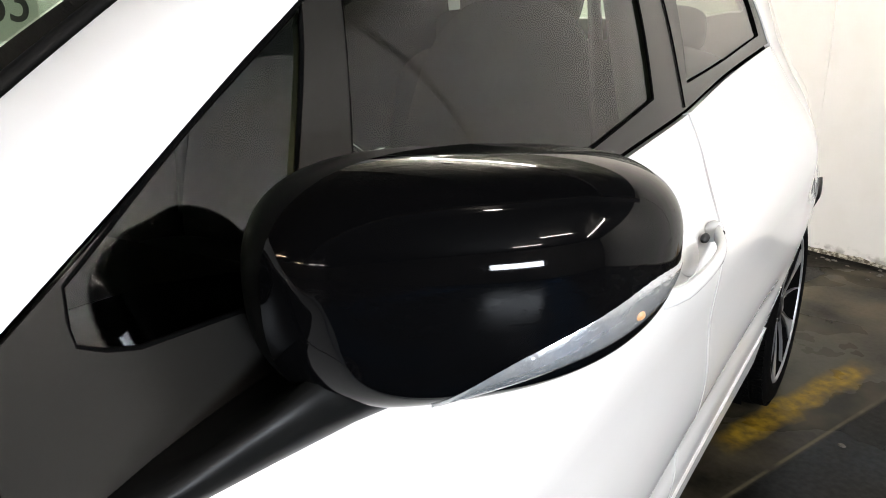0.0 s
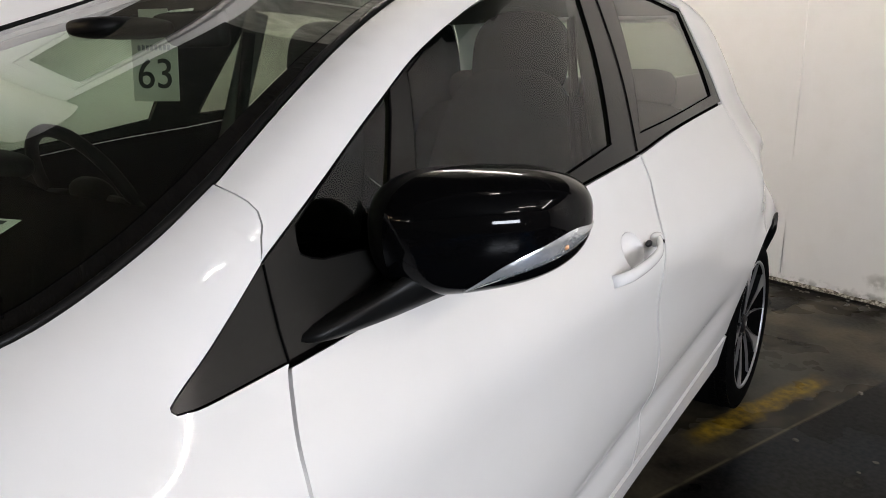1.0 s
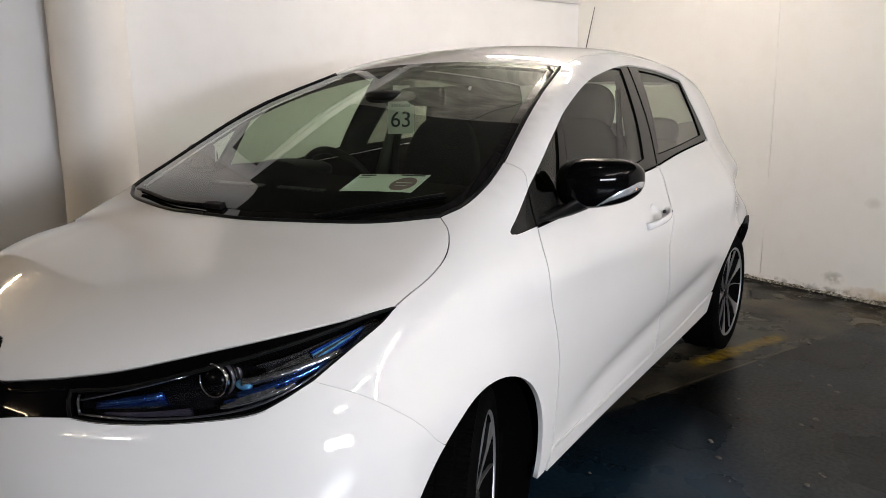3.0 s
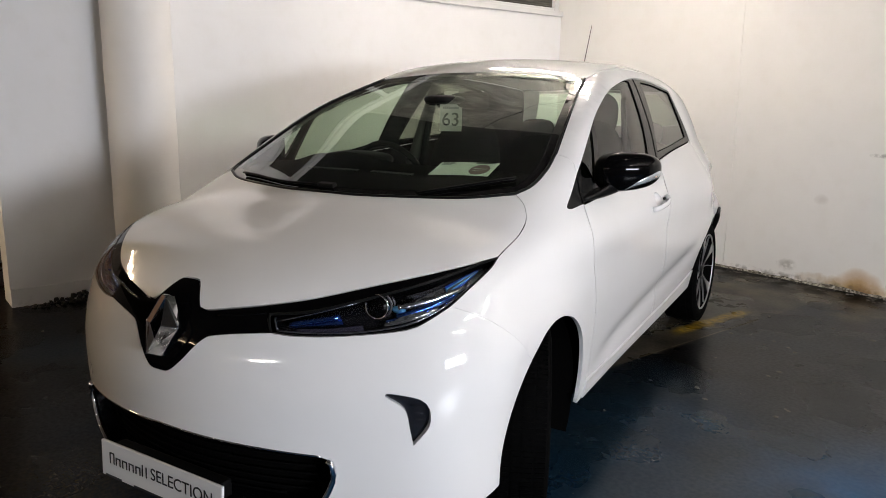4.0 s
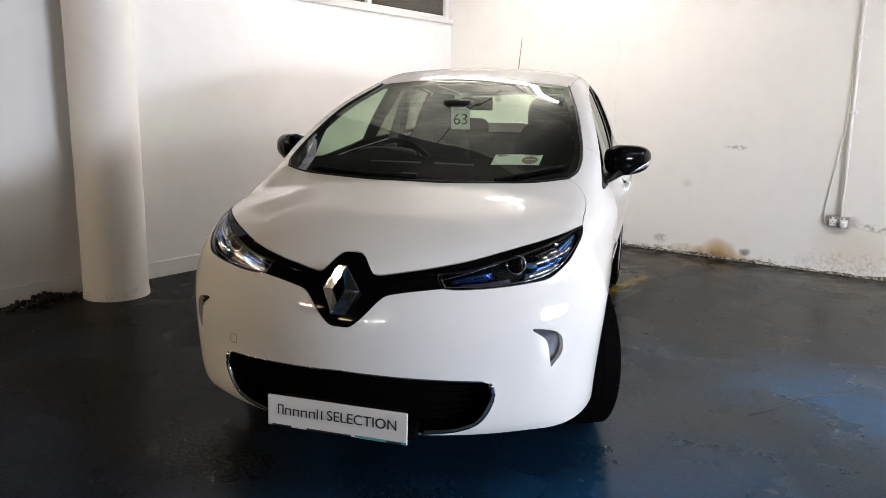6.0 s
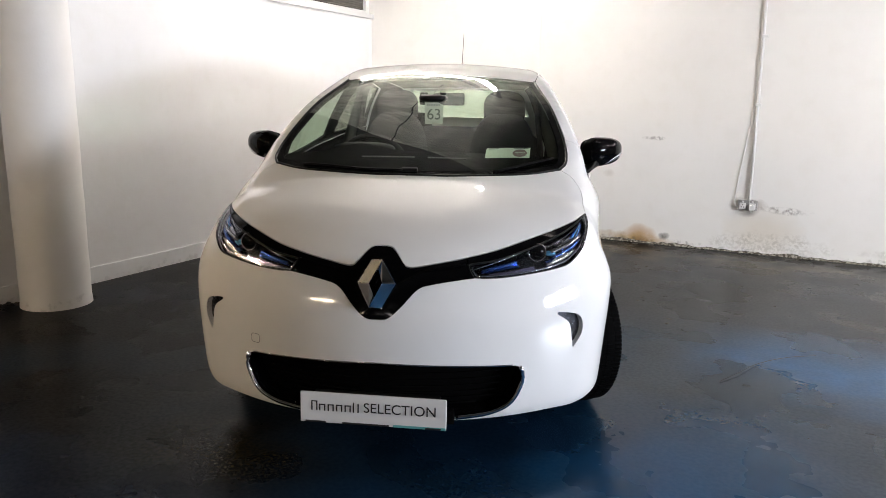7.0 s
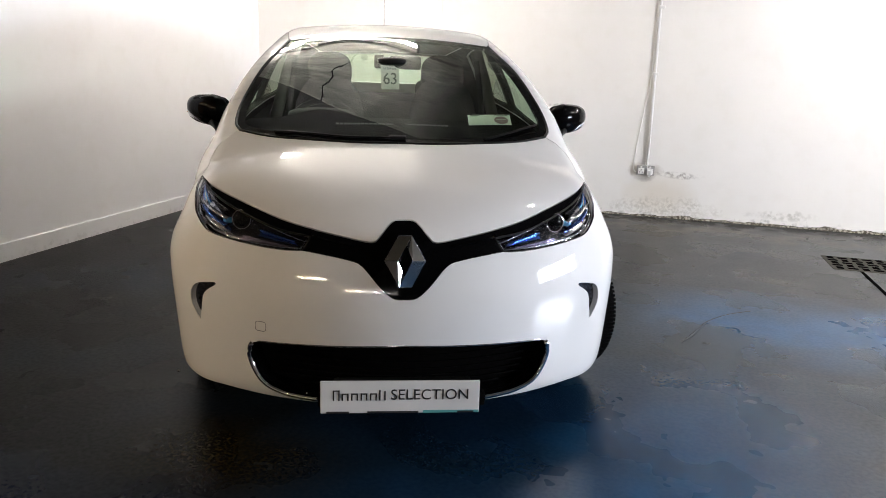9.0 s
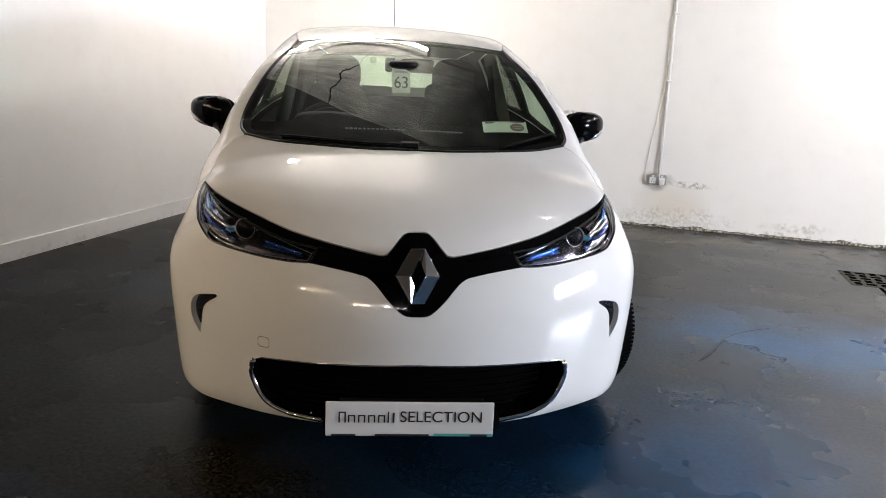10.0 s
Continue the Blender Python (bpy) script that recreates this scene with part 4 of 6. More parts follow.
# door handles
for s, door in ((1, doors[0]), (-1, doors[1])):
    hp = line((0.845, 1.915, 0.884), (0.866, 1.95, 0.890), (0.876, 2.03, 0.900), (0.872, 2.09, 0.908), (0.850, 2.145, 0.915))
    handle = part("door_handle", pipe("door_handle", hp * [s, 1, 1], 0.0125, PAINT, 12, flat=0.55), door, "white pull handle")
    part("key_cover", soft_solid("key_cover", (0.846 * s, 2.145, 0.914), (0.013, 0.020, 0.015), PAINT, 2.4, n=12), handle, "")
    part("keyhole", soft_solid("keyhole", (0.859 * s, 2.148, 0.911), (0.003, 0.004, 0.0055), INK, 2, n=8), handle, "dark keyhole dot")
    cn, mid = normal(cup_ring), cup_ring.mean(0)
    rings = [(mid + (cup_ring - mid) * math.cos(k * 0.28) - cn * 0.020 * math.sin(k * 0.28)) * [s, 1, 1] for k in range(6)]
    n = len(cup_ring)
    cf = [(k * n + i, k * n + (i + 1) % n, (k + 1) * n + (i + 1) % n, (k + 1) * n + i) for k in range(5) for i in range(n)] + [tuple(range(5 * n, 6 * n))]
    part("handle_recess", data("handle_recess", np.vstack(rings), cf, PAINT, True), handle, "finger recess pressed into the door")
    # a black solid stands for the shade between handle and door
    part("handle_shade", soft_solid("handle_shade", (0.846 * s, 2.098, 0.916), (0.006, 0.012, 0.007), INK, 2, n=10), handle, "black spot for the shade behind the handle")

# door mirrors
for s, door in ((1, doors[0]), (-1, doors[1])):
    tilt = pose(0, 0, 0, 0, 0, 41).to_3x3()
    mirror = thing("door_mirror", "", "")
    mirror.parent = door
    tagged(mirror, "gloss black door mirror")
    n = 44
    SQ, LONG, TALL = 0.70, 0.78, 0.78
    CENTRE = Vector((0.874, 1.424, 1.093))
    sign_power = lambda v, e: math.copysign(abs(v) ** e, v)

    def on_cap(t, p, proud=0.0):
        """A place on the rounded cap, from two angles. The lower edge rises towards the outer end."""
        q = Vector((sign_power(math.cos(t), SQ) * sign_power(math.cos(p), LONG), sign_power(math.cos(t), SQ) * sign_power(math.sin(p), LONG), sign_power(math.sin(t), TALL)))
        grow = 1 - 0.14 * q.x if q.z > 0 else 1 - 0.17 * q.x
        if q.y > 0:
            q = Vector((q.x * (1 - 0.16 * q.y), q.y * 0.42, q.z * (1 - 0.2 * q.y)))
        d = Vector((q.x, q.y * 1.3, q.z * 1.3)).normalized() * proud
        q = Vector((q.x * 0.133, q.y * 0.084, q.z * (0.065 if q.z > 0 else 0.073) * grow + 0.004 * q.x)) + d
        q.y += 0.030 * max(q.x / 0.133, 0) ** 2
        q = tilt @ q + CENTRE
        return (q.x * s, q.y, q.z)

    for name, p0, p1, m, label in (("mirror_cap", math.pi + 0.55, 2 * math.pi + 0.25, GLOSS, "gloss black mirror cap"), ("mirror_housing", 0.25, math.pi + 0.55, HOUSING, "matt black mirror housing")):
        verts = [on_cap(math.pi * (i / n - 0.5), p0 + (p1 - p0) * j / n, 0.0012 if m is GLOSS else 0) for i in range(n + 1) for j in range(n + 1)]
        faces = []
        for i in range(n):
            for j in range(n):
                q = (i * (n + 1) + j, i * (n + 1) + j + 1, (i + 1) * (n + 1) + j + 1, (i + 1) * (n + 1) + j)
                faces.append(q if s > 0 else q[::-1])
        part(name, data(name, verts, faces, m, True), mirror, label)
    gl = [Vector((0.108 * math.copysign(abs(math.cos(a)) ** 0.6, math.cos(a)), 0.038, 0.056 * math.copysign(abs(math.sin(a)) ** 0.6, math.sin(a)))) for a in np.linspace(0, 2 * math.pi, 48)[:-1]]
    gl = [tilt @ q + CENTRE for q in gl]
    part("mirror_glass", data("mirror_glass", [(q.x * s, q.y, q.z) for q in gl], [tuple(range(47))], MIRROR), mirror, "silvered mirror glass")
    # the clear indicator along the lower outer edge
    ind, inf, m2 = [], [], 28
    upper = spline([0, 0.2, 0.6, 0.85, 1], [-0.84, -0.50, -0.14, -0.05, -0.26])
    lower = spline([0, 0.5, 0.75, 1], [-0.845, -0.61, -0.54, -0.40])

    def spot(un, share, proud):
        """A place on the front of the cap, from shares of its length and height."""
        full = math.sin(math.acos(min(abs(un) ** (1 / SQ), 1))) ** TALL
        lat = -math.asin(abs(share * full) ** (1 / TALL))
        c = min(max(un / math.cos(lat) ** SQ, -1), 1)
        return on_cap(lat, -math.acos(sign_power(c, 1 / LONG)), proud)

    for i in range(m2 + 1):
        t = i / m2
        un = -0.24 + 1.20 * t
        for j in range(9):
            ind.append(spot(un, float(lower(t) + (upper(t) - lower(t)) * j / 8), 0.0028 * math.sin(math.pi * j / 8) ** 0.4))
    for i in range(m2):
        for j in range(8):
            q = (i * 9 + j, (i + 1) * 9 + j, (i + 1) * 9 + j + 1, i * 9 + j + 1)
            inf.append(q if s > 0 else q[::-1])
    part("indicator", data("indicator", ind, inf, INDICATOR, True), mirror, "clear ribbed indicator strip")
    bulb = spot(0.60, -0.38, -0.0022)
    part("indicator_bulb", soft_solid("indicator_bulb", bulb, (0.0065, 0.0045, 0.004), AMBER, 2, n=10), mirror, "amber bulb")
    # arm that joins the mirror to the black triangle
    av, af = [], []
    rows = ((0.765, 1.20, 1.44, 1.010, 0.012), (0.790, 1.205, 1.46, 1.010, 0.014), (0.808, 1.22, 1.47, 1.014, 0.018), (0.826, 1.28, 1.475, 1.026, 0.026), (0.846, 1.315, 1.47, 1.045, 0.036), (0.872, 1.34, 1.465, 1.062, 0.040))
    for x, y0, y1, z, h in rows:
        for j in range(20):
            a = 2 * math.pi * j / 20
            av.append(((x + 0.004 * math.sin(a)) * s, (y0 + y1) / 2 + (y1 - y0) / 2 * math.cos(a), z + h * math.copysign(abs(math.sin(a)) ** 0.8, math.sin(a)) + 0.01 * math.cos(a)))
    for i in range(len(rows) - 1):
        for j in range(20):
            q = (i * 20 + j, i * 20 + (j + 1) % 20, (i + 1) * 20 + (j + 1) % 20, (i + 1) * 20 + j)
            af.append(q if s > 0 else q[::-1])
    part("mirror_arm", data("mirror_arm", av, af, SATIN, True), mirror, "satin black mirror arm")

# aerial, wipers
aerial = part("aerial", lathe("aerial", [(0.0, 0.016), (0.012, 0.014), (0.03, 0.006), (0.031, 0.003), (0.36, 0.0016), (0.362, 0.0004)], DARK, 14, "z"), roof, "thin black whip aerial", pose(0, 3.22, 1.487, -24, 0, 0))
for pts in (((0.62, 1.003, 1.07), (0.49, 0.892, 1.046), (0.36, 0.792, 1.02)), ((-0.03, 0.752, 1.03), (-0.22, 0.772, 1.03), (-0.50, 0.862, 1.04))):
    p = from_top(to_top(line(*pts, step=0.03)))
    wiper = part("wiper", pipe("wiper", p + normal(p) * 0.012, 0.0045, WIPER, 8, flat=1.5), car, "black windscreen wiper")
    part("wiper_blade", pipe("wiper_blade", p + normal(p) * 0.004 + [0, 0.005, 0], 0.003, SHADOW, 6), wiper)
p = from_top(np.array([[0.0, 0.765]]))[0]
part("washer_cap", block("washer_cap", (-0.035, -0.012, -0.002), (0.035, 0.012, 0.014), DARK, 0.004), car, "", pose(p[0], p[1], p[2], 15, 0, 0))

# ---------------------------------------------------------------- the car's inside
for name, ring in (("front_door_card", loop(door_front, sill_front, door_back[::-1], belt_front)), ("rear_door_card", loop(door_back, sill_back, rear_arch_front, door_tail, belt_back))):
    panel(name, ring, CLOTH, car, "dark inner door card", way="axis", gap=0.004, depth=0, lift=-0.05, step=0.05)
    # added backing behind the skin, with the shade inside the door as its colour
    panel("door_shell", ring, SHADOW, car, "black backing that keeps the inside of the door dark", way="axis", gap=-0.002, depth=0, lift=-0.022, step=0.05)
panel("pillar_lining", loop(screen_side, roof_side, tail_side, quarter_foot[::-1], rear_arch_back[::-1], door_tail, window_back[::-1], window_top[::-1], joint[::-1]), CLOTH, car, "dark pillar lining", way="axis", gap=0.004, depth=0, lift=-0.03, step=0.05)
# the wing and bonnet get black backings too, for the darkness behind them
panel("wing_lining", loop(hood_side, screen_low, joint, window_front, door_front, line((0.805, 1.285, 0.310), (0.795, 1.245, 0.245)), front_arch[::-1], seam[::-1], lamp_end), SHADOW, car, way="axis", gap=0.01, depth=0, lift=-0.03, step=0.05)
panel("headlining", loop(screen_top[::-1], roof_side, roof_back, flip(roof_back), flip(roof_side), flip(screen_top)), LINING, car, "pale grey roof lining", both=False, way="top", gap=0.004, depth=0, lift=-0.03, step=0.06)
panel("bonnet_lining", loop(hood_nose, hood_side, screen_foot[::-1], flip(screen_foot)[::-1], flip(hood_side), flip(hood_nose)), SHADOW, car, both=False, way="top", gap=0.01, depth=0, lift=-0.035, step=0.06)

# dashboard: a swept profile that bows towards the windscreen
prof = [(0.80, 1.000), (0.87, 1.048), (0.97, 1.074), (1.12, 1.082), (1.26, 1.078), (1.38, 1.058), (1.44, 1.015), (1.43, 0.90), (1.38, 0.70), (1.35, 0.45)]
xs = np.linspace(-0.66, 0.66, 45)
dv = [(x, y + 0.30 * x * x * (1 - i / 12) + (0.04 if abs(x + 0.34) < 0.2 and 3 < i < 7 else 0), z - 0.05 * x * x + (0.035 * math.cos((x + 0.34) / 0.22 * math.pi / 2) ** 2 if abs(x + 0.34) < 0.22 and 3 <= i <= 5 else 0)) for x in xs for i, (y, z) in enumerate(prof)]
df = [(a * 10 + i, (a + 1) * 10 + i, (a + 1) * 10 + i + 1, a * 10 + i + 1) for a in range(44) for i in range(9)]
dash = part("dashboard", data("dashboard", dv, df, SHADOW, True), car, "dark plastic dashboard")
for x0, n in ((-0.25, 14), (0.06, 10)):
    for i in range(n):
        x = x0 + i * 0.018
        part("vent_slot", block("vent_slot", (-0.0065, -0.010, 0), (0.0065, 0.010, 0.004), INK, 0), dash, "", pose(x, 0.955 + 0.25 * x * x, 1.0705 - 0.05 * x * x, 12, 0, 0))
wheel_pose = pose(-0.34, 1.655, 0.965, 24, 0, 0)
ring_pts = [(0.184 * math.cos(a), 0, 0.184 * math.sin(a)) for a in np.linspace(0, 2 * math.pi, 49)[:-1]]
steer = part("steering_wheel", pipe("steering_wheel", ring_pts, 0.015, DARK, 10, True), car, "black three-spoke steering wheel", wheel_pose)
part("wheel_boss", soft_solid("wheel_boss", (0, 0.012, -0.01), (0.075, 0.03, 0.06), DARK, 3, n=12), steer)
for a in (0, math.pi, -math.pi / 2):
    part("wheel_spoke", pipe("wheel_spoke", [(0.05 * math.cos(a), 0.01, 0.05 * math.sin(a)), (0.18 * math.cos(a), 0, 0.18 * math.sin(a))], 0.014, DARK, 8), steer)
part("instrument_hood", soft_solid("instrument_hood", (-0.34, 1.40, 1.075), (0.16, 0.10, 0.035), DARK, 2.6, n=14), dash)
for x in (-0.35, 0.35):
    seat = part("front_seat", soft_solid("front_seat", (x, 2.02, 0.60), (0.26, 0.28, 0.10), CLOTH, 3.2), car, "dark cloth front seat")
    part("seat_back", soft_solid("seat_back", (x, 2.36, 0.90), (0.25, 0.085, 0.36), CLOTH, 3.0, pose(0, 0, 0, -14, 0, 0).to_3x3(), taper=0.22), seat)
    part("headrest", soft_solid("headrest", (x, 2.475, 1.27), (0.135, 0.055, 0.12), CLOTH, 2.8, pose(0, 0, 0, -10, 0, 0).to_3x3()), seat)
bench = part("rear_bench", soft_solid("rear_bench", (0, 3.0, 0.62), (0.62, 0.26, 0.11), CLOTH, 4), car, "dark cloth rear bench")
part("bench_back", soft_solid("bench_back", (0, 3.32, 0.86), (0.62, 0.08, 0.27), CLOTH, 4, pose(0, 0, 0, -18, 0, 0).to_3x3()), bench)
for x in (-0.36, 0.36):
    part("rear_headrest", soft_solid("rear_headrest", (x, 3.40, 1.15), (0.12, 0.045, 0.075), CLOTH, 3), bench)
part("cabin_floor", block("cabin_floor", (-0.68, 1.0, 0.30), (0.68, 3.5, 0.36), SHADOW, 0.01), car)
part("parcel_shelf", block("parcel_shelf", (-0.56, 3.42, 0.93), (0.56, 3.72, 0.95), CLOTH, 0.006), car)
for s in (-1, 1):
    part("belt_pillar", pipe("belt_pillar", [(0.68 * s, 2.33, 0.95), (0.60 * s, 2.38, 1.25), (0.545 * s, 2.40, 1.42)], 0.035, LINING, 10), car, "grey inner centre pillar")
    part("seat_belt", pipe("seat_belt", [(0.545 * s, 2.36, 1.36), (0.58 * s, 2.33, 1.1), (0.62 * s, 2.32, 0.7)], 0.022, DARK, 6, flat=0.15), car)

# mirror over the windscreen with its hanging tag, and the paper behind the glass
rear_view = part("rear_view_mirror", block("rear_view_mirror", (-0.122, -0.012, -0.034), (0.122, 0.02, 0.034), DARK, 0.012, 3, True), car, "black rear-view mirror", pose(0.035, 1.66, 1.335, 4, 0, 8))
part("mirror_foot", soft_solid("mirror_foot", (0.0, 1.61, 1.345), (0.03, 0.05, 0.022), DARK, 2.6, n=14), rear_view).matrix_local = rear_view.matrix_local.inverted()
part("sensor_pod", soft_solid("sensor_pod", (0, 1.565, 1.338), (0.075, 0.09, 0.020), DARK, 3, n=14), car, "dark sensor pod under the glass")
TAG = pose(-0.006, 1.632, 1.262, -6, 0, 22)
tag = tagged(part("hanging_tag", block("hanging_tag", (-0.05, -0.001, -0.062), (0.05, 0.001, 0.062), TAG_CARD, 0.0008), None, "", TAG), "white plastic tag with black number on the mirror", "tag")
part("tag_neck", block("tag_neck", (-0.032, -0.001, 0.062), (0.032, 0.001, 0.115), TAG_CARD, 0.0008), tag)
part("tag_number", text_data("tag_number", "63", 0.082, INK), tag, "bold black number", pose(0, -0.0018, -0.012, 90, 0, 0))
part("tag_number", text_data("tag_number", "63", 0.082, INK), tag, "", pose(0.0009, -0.0018, -0.012, 90, 0, 0))
for i in range(8):
    part("tag_mark", block("tag_mark", (-0.036 + i * 0.0093, -0.0022, 0.036), (-0.030 + i * 0.0093, -0.0012, 0.046), GREY_INK, 0), tag, "plain grey bar")


def on_screen(name, ring, m, parent, label="", lift=-0.008):
    v, f = sheet(np.column_stack([np.array(ring), np.full(len(ring), 1.1)]), way="top", gap=0, depth=0, step=0.02, lift=lift)
    return part(name, data(name, v, f, m, True), parent, label)


def on_card(u, w):
    """Places on the paper, from its top left corner."""
    return (0.319 + 0.201 * u - 0.004 * w, 1.018 + 0.064 * u - 0.088 * w)


card = tagged(on_screen("paper_disc", [on_card(u, w) for u, w in ((0, 0), (0.25, 0), (0.5, 0), (0.75, 0), (1, 0), (1, 0.5), (1, 1), (0.75, 1), (0.5, 1), (0.25, 1), (0, 1), (0, 0.5))], PAPER, None), "pale printed paper behind the windscreen glass", "paper")
on_screen("paper_seal", [on_card(0.77 + 0.165 * math.cos(a), 0.56 + 0.37 * math.sin(a)) for a in np.linspace(0, 2 * math.pi, 30)[:-1]], SEAL_INK, card, "round plum printed seal", -0.0068)
for u0, u1, w0, w1, m in ((0.06, 0.27, 0.08, 0.16, INK), (0.06, 0.22, 0.22, 0.25, GREY_INK), (0.62, 0.95, 0.06, 0.13, INK), (0.66, 0.88, 0.5, 0.53, PAPER), (0.68, 0.86, 0.66, 0.68, PAPER)):
    on_screen("paper_mark", [on_card(u0, w0), on_card(u1, w0), on_card(u1, w1), on_card(u0, w1)], m, card, "plain printed bar", -0.0056)

# ---------------------------------------------------------------- the garage
def room(ob):
    ob.matrix_world = ROOM @ ob.matrix_world
    return ob


def noise_mask(n, l, vec, scale, lo, hi, detail=6):
    t, r = n.new("ShaderNodeTexNoise"), n.new("ShaderNodeMapRange")
    t.inputs["Scale"].default_value, t.inputs["Detail"].default_value = scale, detail
    r.inputs["From Min"].default_value, r.inputs["From Max"].default_value = lo, hi
    l.new(vec, t.inputs["Vector"])
    l.new(t.outputs["Fac"], r.inputs["Value"])
    return r.outputs["Result"]


def maths(n, l, op, a, b=None):
    t = n.new("ShaderNodeMath")
    t.operation = op
    for i, v in enumerate((a, b)):
        if v is not None:
            if isinstance(v, (int, float)):
                t.inputs[i].default_value = v
            else:
                l.new(v, t.inputs[i])
    return t.outputs[0]


def blend(n, l, fac, a, b):
    t = n.new("ShaderNodeMix")
    t.data_type = "RGBA"
    for key, v in (("Factor", fac), ("A", a), ("B", b)):
        if isinstance(v, (int, float)):
            t.inputs[key].default_value = v
        elif isinstance(v, tuple):
            t.inputs[key].default_value = (*v, 1)
        else:
            l.new(v, t.inputs[key])
    return t.outputs["Result"]


def window_of(n, l, x, lo, hi, soft):
    """One between lo and hi, fading over soft."""
    a, b = n.new("ShaderNodeMapRange"), n.new("ShaderNodeMapRange")
    for t, e0, e1 in ((a, lo - soft, lo + soft), (b, hi + soft, hi - soft)):
        t.inputs["From Min"].default_value, t.inputs["From Max"].default_value = e0, e1
        l.new(x, t.inputs["Value"])
    return maths(n, l, "MULTIPLY", a.outputs[0], b.outputs[0])


def plaster(name, col, stains=(), soiled=0.5):
    """Painted rough plaster. Stains: along-axis, centre, height, half-width, half-height, colour, strength, grain."""
    m = bpy.data.materials.new(name)
    m.use_nodes = True
    n, l = m.node_tree.nodes, m.node_tree.links
    b = n["Principled BSDF"]
    b.inputs["Roughness"].default_value = 0.55
    co = n.new("ShaderNodeTexCoord").outputs["Object"]
    sep = n.new("ShaderNodeSeparateXYZ")
    l.new(co, sep.inputs[0])
    wob = n.new("ShaderNodeTexNoise")
    wob.inputs["Scale"].default_value, wob.inputs["Detail"].default_value = 9, 6
    l.new(co, wob.inputs["Vector"])
    out = blend(n, l, noise_mask(n, l, co, 1.3, 0.3, 0.7), tuple(c * 0.95 for c in col), col)
    out = blend(n, l, maths(n, l, "MULTIPLY", noise_mask(n, l, co, 7, 0.5, 0.8), 0.25), out, tuple(c * d for c, d in zip(col, (0.85, 0.83, 0.78))))
    # flaked and soiled foot of the wall
    foot = window_of(n, l, maths(n, l, "ADD", sep.outputs["Z"], maths(n, l, "MULTIPLY", wob.outputs["Fac"], -0.22)), -1, -0.075, 0.02)
    spots = maths(n, l, "MULTIPLY", foot, noise_mask(n, l, co, 22, 0.50, 0.62))
    out = blend(n, l, maths(n, l, "MULTIPLY", spots, soiled), out, (0.10, 0.085, 0.06))
    for axis, c, z, rx, rz, tint, power, grain in stains:
        dx = maths(n, l, "DIVIDE", maths(n, l, "SUBTRACT", sep.outputs[axis], c), rx)
        dz = maths(n, l, "DIVIDE", maths(n, l, "SUBTRACT", sep.outputs["Z"], z), rz)
        d = maths(n, l, "ADD", maths(n, l, "MULTIPLY", dx, dx), maths(n, l, "MULTIPLY", dz, dz))
        d = maths(n, l, "ADD", d, maths(n, l, "MULTIPLY", maths(n, l, "SUBTRACT", wob.outputs["Fac"], 0.5), 3.0 if grain >= 0 else 0.7))
        r = n.new("ShaderNodeMapRange")
        r.inputs["From Min"].default_value, r.inputs["From Max"].default_value = 1.2, 0.0
        l.new(d, r.inputs["Value"])
        fac = maths(n, l, "MULTIPLY", r.outputs[0], power)
        if grain > 0:
            fac = maths(n, l, "MULTIPLY", fac, noise_mask(n, l, co, grain, 0.42, 0.6))
        out = blend(n, l, fac, out, tint)
    l.new(out, b.inputs["Base Color"])
    bp = n.new("ShaderNodeBump")
    bp.inputs["Strength"].default_value, bp.inputs["Distance"].default_value = 0.22, 0.006
    rough_n = n.new("ShaderNodeTexNoise")
    rough_n.inputs["Scale"].default_value, rough_n.inputs["Detail"].default_value = 14, 9
    l.new(co, rough_n.inputs["Vector"])
    l.new(rough_n.outputs["Fac"], bp.inputs["Height"])
    l.new(bp.outputs["Normal"], b.inputs["Normal"])
    return m


NORTH = plaster("white_plaster_north", (0.82, 0.80, 0.76), [("X", -0.20, 0.035, 0.17, 0.14, (0.44, 0.24, 0.06), 0.9, -1), ("X", -0.27, 0.02, 0.42, 0.075, (0.42, 0.27, 0.10), 0.7, 0), ("X", -0.17, 0.02, 0.10, 0.06, (0.14, 0.07, 0.02), 0.75, 0), ("X", 0.03, 0.085, 0.055, 0.035, (0.08, 0.07, 0.055), 0.9, 0), ("X", -0.5, 0.0, 0.9, 0.05, (0.12, 0.10, 0.06), 0.8, 20),
                ("X", 1.05, 0.41, 0.22, 0.035, (0.25, 0.23, 0.20), 0.8, 30), ("X", 0.88, 0.22, 0.34, 0.20, (0.66, 0.59, 0.48), 0.6, -1), ("X", 0.74, 0.43, 0.14, 0.085, (0.40, 0.35, 0.30), 0.75, 0), ("X", 0.95, 0.10, 0.5, 0.10, (0.30, 0.26, 0.20), 0.4, 38),
                ("X", -0.13, 1.0, 0.10, 0.02, (0.3, 0.28, 0.25), 0.8, 45), ("X", -0.53, 0.65, 0.06, 0.04, (0.60, 0.57, 0.52), 0.6, 0), ("X", -0.75, 0.12, 0.08, 0.05, (0.4, 0.38, 0.33), 0.7, 25), ("X", 2.0, 0.10, 0.3, 0.05, (0.4, 0.38, 0.33), 0.6, 25)])
WEST = plaster("white_plaster_west", (0.86, 0.85, 0.84), soiled=0.16)
COLUMN = plaster("white_column_paint", (0.86, 0.83, 0.79), soiled=0.2)


